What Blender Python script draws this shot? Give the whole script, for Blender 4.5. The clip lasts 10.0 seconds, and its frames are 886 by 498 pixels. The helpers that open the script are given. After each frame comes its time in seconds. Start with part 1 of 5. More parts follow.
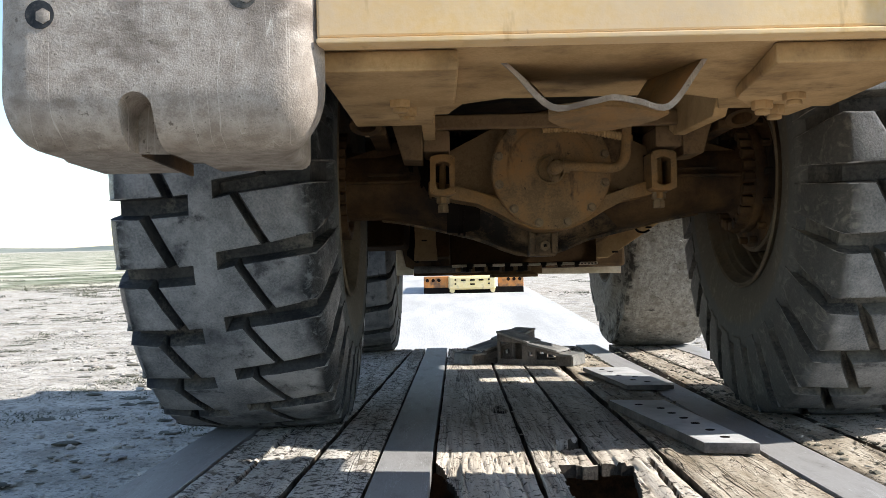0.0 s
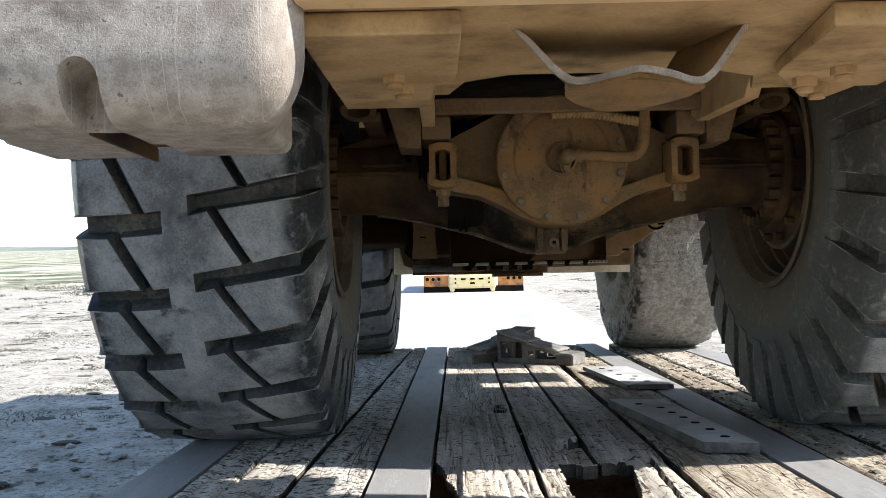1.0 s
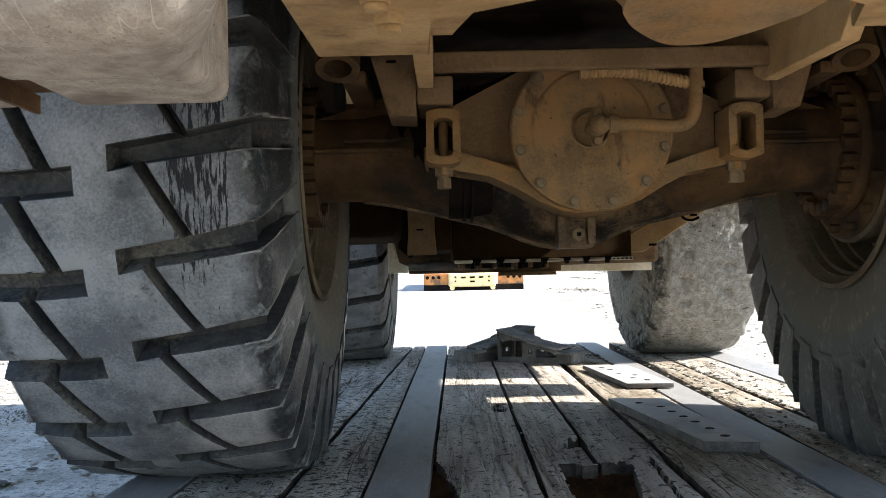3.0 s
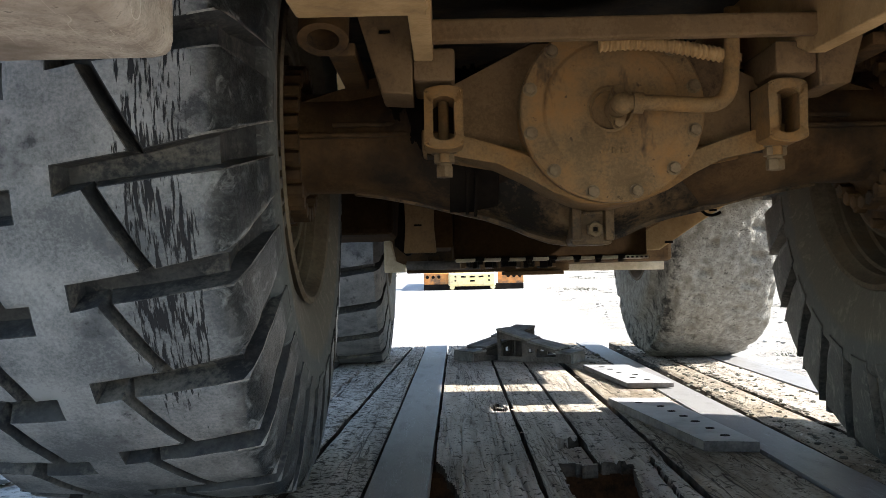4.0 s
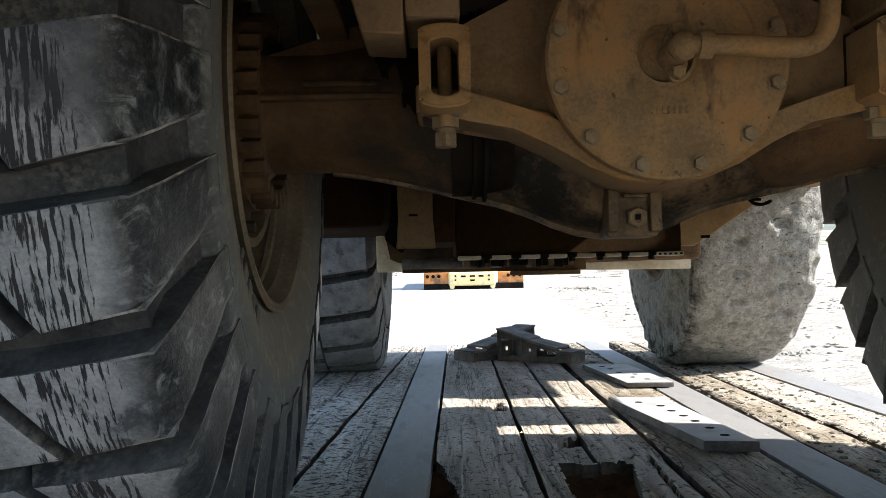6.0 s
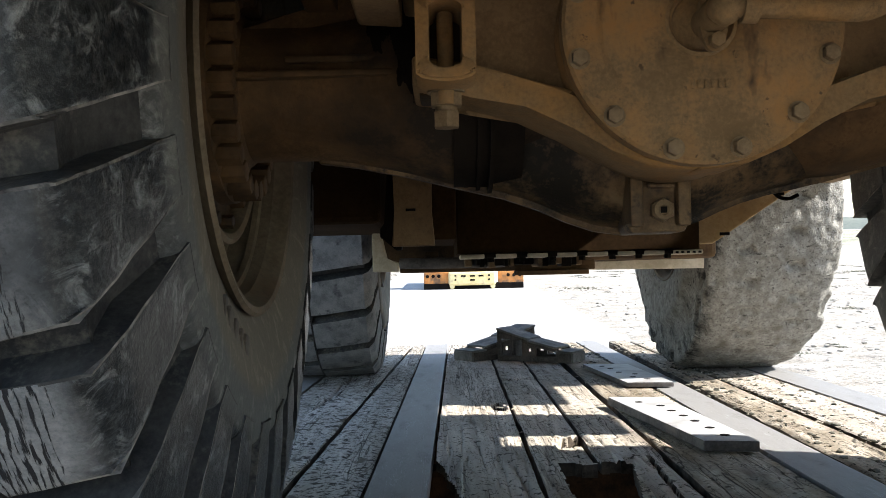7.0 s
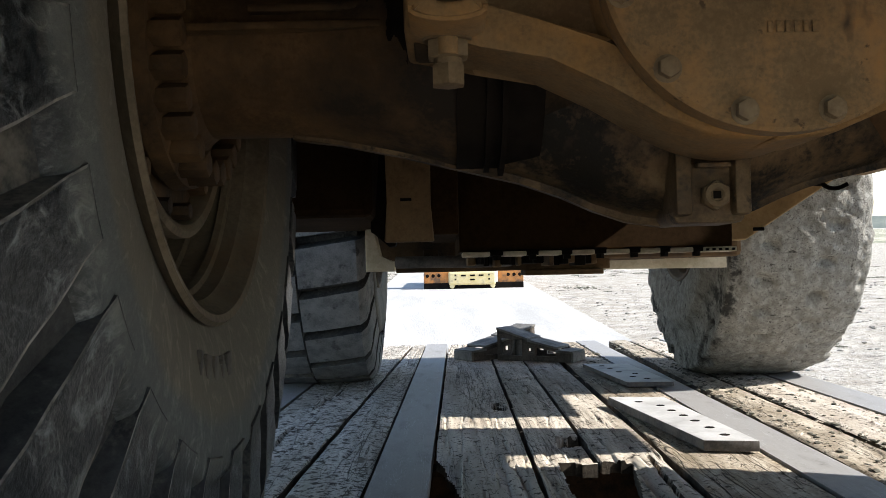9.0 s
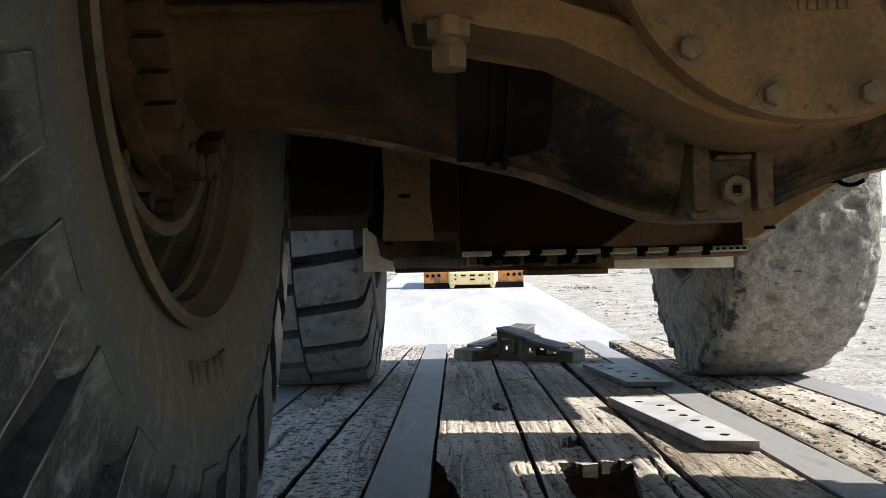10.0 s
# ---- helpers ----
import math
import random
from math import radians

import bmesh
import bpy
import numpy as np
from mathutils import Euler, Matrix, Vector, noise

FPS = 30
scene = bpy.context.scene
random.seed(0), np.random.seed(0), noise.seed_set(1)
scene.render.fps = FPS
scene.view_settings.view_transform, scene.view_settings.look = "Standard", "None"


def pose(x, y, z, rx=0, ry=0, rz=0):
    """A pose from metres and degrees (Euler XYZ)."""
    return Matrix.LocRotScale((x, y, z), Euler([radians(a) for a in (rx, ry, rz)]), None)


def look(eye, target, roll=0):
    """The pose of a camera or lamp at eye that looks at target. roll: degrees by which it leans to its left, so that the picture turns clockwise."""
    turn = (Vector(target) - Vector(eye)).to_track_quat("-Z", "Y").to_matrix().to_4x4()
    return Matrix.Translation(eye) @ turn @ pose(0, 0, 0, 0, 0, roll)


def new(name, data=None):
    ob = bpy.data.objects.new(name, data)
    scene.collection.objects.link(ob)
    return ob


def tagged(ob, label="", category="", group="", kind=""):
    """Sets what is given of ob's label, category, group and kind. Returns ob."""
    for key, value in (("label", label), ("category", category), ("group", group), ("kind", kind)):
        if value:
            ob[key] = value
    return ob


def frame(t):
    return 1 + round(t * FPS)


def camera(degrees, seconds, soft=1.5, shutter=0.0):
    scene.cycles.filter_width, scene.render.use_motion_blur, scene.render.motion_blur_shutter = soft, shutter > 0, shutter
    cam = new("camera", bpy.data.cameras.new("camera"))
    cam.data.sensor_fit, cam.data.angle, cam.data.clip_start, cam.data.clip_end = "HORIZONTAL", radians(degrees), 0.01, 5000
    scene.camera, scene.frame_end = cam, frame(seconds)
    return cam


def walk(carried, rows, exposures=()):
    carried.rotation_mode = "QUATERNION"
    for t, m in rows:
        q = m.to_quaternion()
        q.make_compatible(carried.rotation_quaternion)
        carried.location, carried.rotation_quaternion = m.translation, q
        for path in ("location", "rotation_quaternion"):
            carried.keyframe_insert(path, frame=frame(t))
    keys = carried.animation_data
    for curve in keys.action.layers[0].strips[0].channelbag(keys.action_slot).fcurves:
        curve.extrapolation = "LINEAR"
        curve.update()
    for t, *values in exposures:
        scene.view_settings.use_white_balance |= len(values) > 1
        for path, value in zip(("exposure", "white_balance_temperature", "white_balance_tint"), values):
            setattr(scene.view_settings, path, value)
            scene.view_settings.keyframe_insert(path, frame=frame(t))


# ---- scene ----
cam = camera(52.2, 10.0, soft=0.5)

# The trailer deck slopes down to its front; deck space has its top at z = 0 and runs along y.
DECK = pose(0, 0, 1.3, -2.2) @ pose(0, 0, -0.55)
EYE = DECK @ Vector((0, 0, 0.55))


def held(rx, rise):
    # the deck settles a little as the load comes on: the eye rises and dips its view
    return pose(EYE.x, EYE.y, EYE.z + rise, rx, 1.292, -0.186)


walk(cam, [(0, held(89.58, -0.009)), (0.5, held(89.548, -0.0081)), (1, held(89.506, -0.0069)), (2, held(89.439, -0.005)), (2.5, held(89.417, -0.0044)), (4, held(89.353, -0.0026)),
           (5.5, held(89.324, -0.0018)), (7, held(89.298, -0.0011)), (8.5, held(89.273, -0.0004)), (10, held(89.26, 0))],
     exposures=[(0, 1.24, 6400, 10), (0.5, 1.42, 6400, 10), (1, 1.46, 6350, 10), (2, 1.74, 6350, 10), (2.5, 1.84, 6400, 10), (4, 1.86, 6450, 10), (5, 1.78, 6450, 10), (7, 1.72, 6450, 10), (8, 1.62, 6450, 10), (9, 1.34, 6500, 10), (10, 1.22, 6500, 10)])

# ---- light ----
SUN_WAY = Vector((1.0, -0.125, 0.72)).normalized()   # from the place towards the sun
world = bpy.data.worlds.new("sky")
scene.world = world
world.use_nodes = True
wn = world.node_tree.nodes
sky = wn.new("ShaderNodeTexSky")
sky.sky_type = 'NISHITA'
sky.sun_disc = False
sky.sun_elevation = math.asin(SUN_WAY.z)
sky.sun_rotation = math.atan2(SUN_WAY.x, SUN_WAY.y)
sky.dust_density = 0.3
wn["Background"].inputs["Strength"].default_value = 0.11
world.node_tree.links.new(sky.outputs[0], wn["Background"].inputs["Color"])
sun = new("sun", bpy.data.lights.new("sun", 'SUN'))
sun.data.energy = 4.2
sun.data.angle = radians(0.55)
sun.data.color = (1.0, 0.965, 0.91)
sun.matrix_world = look(SUN_WAY * 60, (0, 0, 0))


# ---- materials ----
def material(name, low, high, rough=0.8, scale=6.0, stretch=(1, 1, 1), fine=60.0, bump=0.25, metal=0.0,
             patch=None, patch_scale=2.0, patch_cut=0.55, patch_soft=0.08, depth=0.004, vary=0.0, spec=0.3, lines=(), spots=()):
    """Two colours mixed by coarse and fine noise, a third in patches, and a relief."""
    m = bpy.data.materials.new(name)
    m.use_nodes = True
    nt = m.node_tree
    n, k = nt.nodes, nt.links
    b = n["Principled BSDF"]
    b.inputs["Roughness"].default_value = rough
    b.inputs["Metallic"].default_value = metal
    b.inputs["Specular IOR Level"].default_value = spec
    tc = n.new("ShaderNodeTexCoord")
    mp = n.new("ShaderNodeMapping")
    mp.inputs["Scale"].default_value = stretch
    k.new(tc.outputs["Object"], mp.inputs["Vector"])
    vec = mp.outputs["Vector"]
    if vary:
        info = n.new("ShaderNodeObjectInfo")
        add = n.new("ShaderNodeVectorMath")
        add.operation = 'MULTIPLY_ADD'
        cmb = n.new("ShaderNodeCombineXYZ")
        for i in range(3):
            k.new(info.outputs["Random"], cmb.inputs[i])
        k.new(cmb.outputs[0], add.inputs[0])
        add.inputs[1].default_value = (7.3, 11.1, 5.7)
        k.new(vec, add.inputs[2])
        vec = add.outputs[0]

    def noise_tex(sc, detail, r=0.6):
        t = n.new("ShaderNodeTexNoise")
        t.inputs["Scale"].default_value, t.inputs["Detail"].default_value, t.inputs["Roughness"].default_value = sc, detail, r
        k.new(vec, t.inputs["Vector"])
        return t.outputs["Fac"]

    def ramp(fac, lo, hi):
        r = n.new("ShaderNodeMapRange")
        r.inputs["From Min"].default_value, r.inputs["From Max"].default_value = lo, hi
        k.new(fac, r.inputs["Value"])
        return r.outputs[0]

    def mix(fac, a, c):
        x = n.new("ShaderNodeMix")
        x.data_type = 'RGBA'
        k.new(fac, x.inputs["Factor"])
        for sock, v in ((x.inputs["A"], a), (x.inputs["B"], c)):
            if isinstance(v, tuple):
                sock.default_value = (*v, 1)
            else:
                k.new(v, sock)
        return x.outputs["Result"]

    coarse, small = noise_tex(scale, 5), noise_tex(fine, 4, 0.7)
    blend = n.new("ShaderNodeMath")
    blend.operation = 'MULTIPLY_ADD'
    k.new(small, blend.inputs[0])
    blend.inputs[1].default_value = 0.6
    k.new(coarse, blend.inputs[2])
    col = mix(ramp(blend.outputs[0], 0.64, 0.96), low, high)
    if patch:
        pf = n.new("ShaderNodeMath")
        pf.operation = 'MULTIPLY_ADD'
        k.new(small, pf.inputs[0])
        pf.inputs[1].default_value = 0.25
        k.new(noise_tex(patch_scale, 6, 0.65), pf.inputs[2])
        col = mix(ramp(pf.outputs[0], patch_cut + 0.12 - patch_soft, patch_cut + 0.12 + patch_soft), col, patch)
    cracks = []
    for lstretch, lscale, width, lcol, sharp in lines:
        # thin lines along the level curves of a drawn-out noise
        m2 = n.new("ShaderNodeVectorMath")
        m2.operation = 'MULTIPLY'
        k.new(vec, m2.inputs[0])
        m2.inputs[1].default_value = lstretch
        t = n.new("ShaderNodeTexNoise")
        t.inputs["Scale"].default_value, t.inputs["Detail"].default_value, t.inputs["Roughness"].default_value = lscale, 3, 0.55
        k.new(m2.outputs[0], t.inputs["Vector"])
        d = n.new("ShaderNodeMath")
        d.operation = 'SUBTRACT'
        k.new(t.outputs["Fac"], d.inputs[0])
        d.inputs[1].default_value = 0.5
        a = n.new("ShaderNodeMath")
        a.operation = 'ABSOLUTE'
        k.new(d.outputs[0], a.inputs[0])
        # broken up by a second, coarse noise
        g = n.new("ShaderNodeTexNoise")
        g.inputs["Scale"].default_value, g.inputs["Detail"].default_value = 3.1, 2
        k.new(vec, g.inputs["Vector"])
        w = n.new("ShaderNodeMapRange")
        w.inputs["From Min"].default_value, w.inputs["From Max"].default_value = 0.38, 0.62
        w.inputs["To Min"].default_value, w.inputs["To Max"].default_value = width * (1 - sharp) + 0.0004, width
        k.new(g.outputs["Fac"], w.inputs["Value"])
        q = n.new("ShaderNodeMath")
        q.operation = 'DIVIDE'
        q.use_clamp = True
        k.new(a.outputs[0], q.inputs[0])
        k.new(w.outputs[0], q.inputs[1])
        inv = n.new("ShaderNodeMath")
        inv.operation = 'SUBTRACT'
        inv.inputs[0].default_value = 1
        k.new(q.outputs[0], inv.inputs[1])
        col = mix(inv.outputs[0], col, lcol)
        if sum(lcol) < 0.6:
            cracks.append(q.outputs[0])
    for sstretch, sscale, cut, soft, scol in spots:
        m3 = n.new("ShaderNodeVectorMath")
        m3.operation = 'MULTIPLY'
        k.new(vec, m3.inputs[0])
        m3.inputs[1].default_value = sstretch
        t = n.new("ShaderNodeTexNoise")
        t.inputs["Scale"].default_value, t.inputs["Detail"].default_value, t.inputs["Roughness"].default_value = sscale, 4, 0.65
        k.new(m3.outputs[0], t.inputs["Vector"])
        col = mix(ramp(t.outputs["Fac"], cut - soft, cut + soft), col, scol)
    if vary:
        hsv = n.new("ShaderNodeHueSaturation")
        rg = ramp(info.outputs["Random"], 0, 1)
        rn = rg.node
        rn.inputs["To Min"].default_value, rn.inputs["To Max"].default_value = 1 - vary, 1 + vary
        k.new(rg, hsv.inputs["Value"])
        k.new(col, hsv.inputs["Color"])
        col = hsv.outputs[0]
    k.new(col, b.inputs["Base Color"])
    bp = n.new("ShaderNodeBump")
    bp.inputs["Strength"].default_value, bp.inputs["Distance"].default_value = bump, depth
    k.new(blend.outputs[0], bp.inputs["Height"])
    last = bp
    for sock in cracks:
        b2 = n.new("ShaderNodeBump")
        b2.inputs["Strength"].default_value, b2.inputs["Distance"].default_value = 0.8, 0.006
        k.new(sock, b2.inputs["Height"])
        k.new(last.outputs[0], b2.inputs["Normal"])
        last = b2
    k.new(last.outputs[0], b.inputs["Normal"])
    return m


DUST = (0.42, 0.33, 0.22)
# underside and axle colours are lowered to hold the shade beneath the machine
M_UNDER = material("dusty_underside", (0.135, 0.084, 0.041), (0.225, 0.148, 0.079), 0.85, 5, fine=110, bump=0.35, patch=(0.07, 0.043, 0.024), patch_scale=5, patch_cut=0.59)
M_AXLE = material("oil_and_shade_dark_dust", (0.062, 0.033, 0.013), (0.142, 0.083, 0.036), 0.8, 5, fine=110, bump=0.35, patch=(0.020, 0.014, 0.010), patch_scale=4, patch_cut=0.54, patch_soft=0.1)
M_BODY = material("dusty_body_underside", (0.34, 0.215, 0.096), (0.48, 0.325, 0.165), 0.85, 5, fine=110, bump=0.35, patch=(0.20, 0.125, 0.06), patch_scale=6, patch_cut=0.60, patch_soft=0.10)
M_CAST = material("dusty_casting", (0.125, 0.080, 0.037), (0.215, 0.142, 0.073), 0.85, 7, fine=150, bump=0.45, patch=(0.28, 0.145, 0.045), patch_scale=6, patch_cut=0.58, patch_soft=0.15)
M_COVER = material("rust_stained_cover", (0.125, 0.080, 0.037), (0.215, 0.142, 0.073), 0.8, 7, fine=150, bump=0.45, patch=(0.25, 0.128, 0.042), patch_scale=7, patch_cut=0.57, patch_soft=0.12,
                   spots=[((1.4, 1, 0.6), 9.0, 0.64, 0.05, (0.055, 0.034, 0.018)), ((1, 1, 1), 40.0, 0.66, 0.03, (0.07, 0.042, 0.02))])
M_BOLT = material("dusty_steel_bolt", (0.115, 0.078, 0.042), (0.200, 0.145, 0.085), 0.75, 9, fine=120, bump=0.3, patch=(0.09, 0.065, 0.04), patch_scale=8, patch_cut=0.62)
# oily metal, coloured extra dark in place of deep underside shade
M_OILY = material("oily_shaded_casting", (0.022, 0.014, 0.008), (0.070, 0.043, 0.022), 0.7, 9, fine=80, bump=0.35, patch=(0.008, 0.006, 0.004), patch_scale=5, patch_cut=0.50, spec=0.15)
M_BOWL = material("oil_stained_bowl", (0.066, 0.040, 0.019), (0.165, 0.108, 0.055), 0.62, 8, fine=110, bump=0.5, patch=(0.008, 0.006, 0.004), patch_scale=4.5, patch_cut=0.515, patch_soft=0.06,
                  spots=[((1, 1, 1), 26.0, 0.63, 0.05, (0.026, 0.017, 0.010)), ((1, 1, 1), 7.0, 0.66, 0.05, (0.21, 0.15, 0.085))])
# brown plates under the body, their shade put into the dark colour
M_BELLY = material("shaded_brown_plate", (0.026, 0.015, 0.007), (0.050, 0.029, 0.014), 0.95, 4, fine=70, bump=0.2, spec=0.05)
M_YELLOW = material("dusty_yellow_paint", (0.66, 0.435, 0.185), (0.75, 0.54, 0.285), 0.6, 4, fine=60, bump=0.15, patch=(0.56, 0.42, 0.27), patch_scale=3, patch_cut=0.54, patch_soft=0.2,
                    spots=[((1, 1, 1), 12.0, 0.70, 0.03, (0.32, 0.18, 0.08)), ((2.5, 1, 0.5), 7.0, 0.67, 0.05, (0.50, 0.33, 0.16))])
M_TANK = material("scuffed_grey_casting", (0.245, 0.208, 0.172), (0.41, 0.362, 0.31), 0.8, 30, fine=240, bump=0.8, depth=0.0025, patch=(0.20, 0.165, 0.135), patch_scale=5, patch_cut=0.62, patch_soft=0.12,
                  lines=[((5.0, 1.0, 0.12), 1.7, 0.004, (0.46, 0.415, 0.36), 1.0), ((6.0, 1.0, 0.16), 2.2, 0.003, (0.46, 0.415, 0.36), 1.0)],
                  spots=[((1.0, 1.0, 2.2), 4.0, 0.60, 0.07, (0.16, 0.13, 0.105)), ((1, 1, 1), 60.0, 0.66, 0.04, (0.15, 0.125, 0.10))])
# groove rubber with less dust, its recess shade also put into the colour
M_GROOVE = material("dark_shaded_rubber", (0.013, 0.015, 0.018), (0.056, 0.057, 0.056), 0.7, 9, fine=80, bump=0.4, patch=(0.125, 0.116, 0.098), patch_scale=5, patch_cut=0.62, patch_soft=0.10)
# paler groove for the better lit right tyre, dust and light in one colour
M_GROOVE_LIT = material("lit_dusty_groove", (0.030, 0.031, 0.031), (0.095, 0.092, 0.084), 0.8, 7, fine=80, bump=0.4, patch=(0.15, 0.14, 0.118), patch_scale=5, patch_cut=0.58, patch_soft=0.12)
M_SIDEWALL = material("dusty_sidewall", (0.062, 0.056, 0.047), (0.135, 0.12, 0.098), 0.75, 6, fine=110, bump=0.3, patch=(0.030, 0.029, 0.027), patch_scale=4, patch_cut=0.56, patch_soft=0.1, lines=[((1, 3, 3), 5.0, 0.004, (0.2, 0.18, 0.15), 1.0)])
M_BALD = material("worn_muddy_rubber", (0.20, 0.19, 0.168), (0.36, 0.345, 0.31), 0.9, 34, fine=150, bump=1.0, depth=0.010, patch=(0.17, 0.155, 0.13), patch_scale=14, patch_cut=0.60, patch_soft=0.10,
                  spots=[((0.5, 1.5, 1.5), 12.0, 0.675, 0.02, (0.055, 0.05, 0.044)), ((1, 1, 1), 95.0, 0.60, 0.05, (0.13, 0.12, 0.105)), ((1, 1, 1), 40.0, 0.66, 0.03, (0.07, 0.064, 0.056))])
M_RIM = material("dusty_rim", (0.085, 0.068, 0.045), (0.165, 0.13, 0.088), 0.8, 6, fine=80, patch=(0.12, 0.08, 0.045), patch_scale=4, patch_cut=0.6)
M_WOOD = material("weathered_oak", (0.49, 0.425, 0.345), (0.73, 0.66, 0.565), 0.9, 9, stretch=(2.4, 0.30, 2.4), fine=90, bump=0.9, depth=0.004, vary=0.10,
                  patch=(0.30, 0.245, 0.185), patch_scale=3, patch_cut=0.56, patch_soft=0.2,
                  lines=[((1.5, 0.6, 1), 3.2, 0.010, (0.03, 0.023, 0.017), 1.0), ((3.4, 0.8, 1), 6.0, 0.016, (0.06, 0.048, 0.036), 1.0), ((8.0, 1.6, 4.5), 6.0, 0.020, (0.17, 0.143, 0.112), 1.0)],
                  spots=[((0.42, 3.3, 0.42), 34.0, 0.605, 0.025, (0.07, 0.056, 0.042)), ((0.42, 3.3, 0.42), 85.0, 0.625, 0.03, (0.13, 0.108, 0.082)), ((1.0, 1.2, 1.0), 3.0, 0.67, 0.05, (0.16, 0.13, 0.098))])
M_WOOD_PIT = material("pitted_grey_oak", (0.47, 0.43, 0.37), (0.70, 0.65, 0.58), 0.9, 9, stretch=(2.4, 0.30, 2.4), fine=90, bump=0.9, depth=0.004, vary=0.06,
                      patch=(0.33, 0.285, 0.225), patch_scale=3, patch_cut=0.57, patch_soft=0.18,
                      lines=[((1.5, 0.6, 1), 3.2, 0.010, (0.03, 0.023, 0.017), 1.0), ((5.0, 2.2, 1), 6.0, 0.016, (0.09, 0.075, 0.058), 1.0)],
                      spots=[((0.42, 4.2, 0.42), 30.0, 0.565, 0.025, (0.06, 0.05, 0.038)), ((0.42, 4.2, 0.42), 75.0, 0.585, 0.03, (0.10, 0.085, 0.066)), ((0.42, 3.3, 0.42), 10.0, 0.63, 0.04, (0.15, 0.125, 0.095))])
M_ENDGRAIN = material("shaded_end_grain", (0.045, 0.034, 0.024), (0.13, 0.105, 0.080), 0.95, 12, fine=90, bump=0.9, depth=0.006, patch=(0.018, 0.014, 0.010), patch_scale=9, patch_cut=0.56)
M_WOOD_DIRT = material("dirt_trodden_oak", (0.30, 0.245, 0.175), (0.58, 0.51, 0.41), 0.95, 9, stretch=(2.0, 0.45, 2.0), fine=70, bump=1.0, depth=0.006, vary=0.08,
                       patch=(0.20, 0.155, 0.10), patch_scale=4, patch_cut=0.55, patch_soft=0.12,
                       lines=[((1.5, 0.6, 1), 3.2, 0.014, (0.04, 0.03, 0.02), 1.0), ((3.2, 1.2, 1), 6.0, 0.018, (0.07, 0.055, 0.04), 1.0)],
                       spots=[((0.5, 2.2, 0.5), 46.0, 0.615, 0.03, (0.10, 0.078, 0.052)), ((0.5, 2.2, 0.5), 95.0, 0.61, 0.035, (0.16, 0.13, 0.095)), ((0.5, 1.2, 0.5), 8.0, 0.64, 0.07, (0.19, 0.15, 0.105))])
M_STEEL = material("worn_deck_steel", (0.40, 0.395, 0.385), (0.54, 0.53, 0.52), 0.6, 5, fine=70, bump=0.15, metal=0.0, patch=(0.28, 0.27, 0.26), patch_scale=3, patch_cut=0.6, spec=0.5)
M_STRIP = material("worn_deck_strip", (0.245, 0.235, 0.225), (0.33, 0.32, 0.31), 0.6, 5, stretch=(2, 0.5, 1), fine=80, bump=0.2, patch=(0.19, 0.18, 0.168), patch_scale=5, patch_cut=0.60, patch_soft=0.1, spec=0.3,
                   spots=[((1.2, 1.0, 1), 26.0, 0.70, 0.02, (0.09, 0.085, 0.08))],
                   lines=[((2.0, 0.4, 1), 9.0, 0.006, (0.42, 0.42, 0.42), 1.0)])
M_EDGE = material("flame_cut_edge", (0.05, 0.045, 0.042), (0.13, 0.115, 0.105), 0.7, 12, fine=90, bump=0.4)
M_RUST = material("rusty_steel", (0.016, 0.009, 0.005), (0.074, 0.035, 0.014), 0.85, 12, fine=90, bump=0.5)
M_CHOCK = material("dusty_black_rubber", (0.050, 0.042, 0.036), (0.15, 0.125, 0.105), 0.75, 9, fine=80)
M_GROUND = material("dry_earth", (0.325, 0.285, 0.23), (0.60, 0.55, 0.475), 0.95, 3.0, fine=30, bump=1.0, depth=0.05, patch=(0.20, 0.18, 0.15), patch_scale=6, patch_cut=0.60, patch_soft=0.07,
                    spots=[((1, 1, 1), 22.0, 0.60, 0.05, (0.15, 0.135, 0.11)), ((1, 1, 1), 34.0, 0.655, 0.03, (0.68, 0.64, 0.58))])
M_ROAD = material("pale_gravel_road", (0.36, 0.345, 0.32), (0.50, 0.48, 0.455), 0.9, 0.7, stretch=(2.5, 0.35, 1), fine=16, bump=0.4, depth=0.02)
M_SCRUB = material("dry_scrub_field", (0.38, 0.345, 0.25), (0.58, 0.53, 0.43), 0.95, 0.3, fine=4.0, bump=0.4, depth=0.05, patch=(0.11, 0.13, 0.065), patch_scale=0.16, patch_cut=0.52, patch_soft=0.06, spots=[((1, 1, 1), 0.9, 0.62, 0.04, (0.13, 0.13, 0.08))])
M_HILL = material("far_hill", (0.13, 0.15, 0.13), (0.22, 0.23, 0.19), 0.95, 0.004, fine=0.03, bump=0.1)
M_STONE = material("grey_stone", (0.22, 0.20, 0.175), (0.50, 0.465, 0.41), 0.9, 3, fine=40)
M_TUFT = material("dry_tuft", (0.075, 0.08, 0.055), (0.17, 0.165, 0.12), 0.9, 3, fine=30, bump=0)
M_ORANGE = material("orange_paint", (0.46, 0.17, 0.04), (0.58, 0.26, 0.08), 0.6, 4, fine=12, bump=0.05, patch=(0.16, 0.09, 0.05), patch_scale=3, patch_cut=0.56)
M_PLATE_Y = material("pale_yellow_paint", (0.70, 0.56, 0.26), (0.80, 0.68, 0.40), 0.6, 4, fine=12, bump=0.05, patch=(0.45, 0.35, 0.2), patch_scale=4, patch_cut=0.6)
# dusty lug edges, lightened so that their highlights are in the colour
M_LIP = material("dusty_edge_highlight", (0.05, 0.05, 0.05), (0.30, 0.29, 0.27), 0.8, 7, fine=60, bump=0.2, patch=(0.03, 0.03, 0.03), patch_scale=9, patch_cut=0.57)
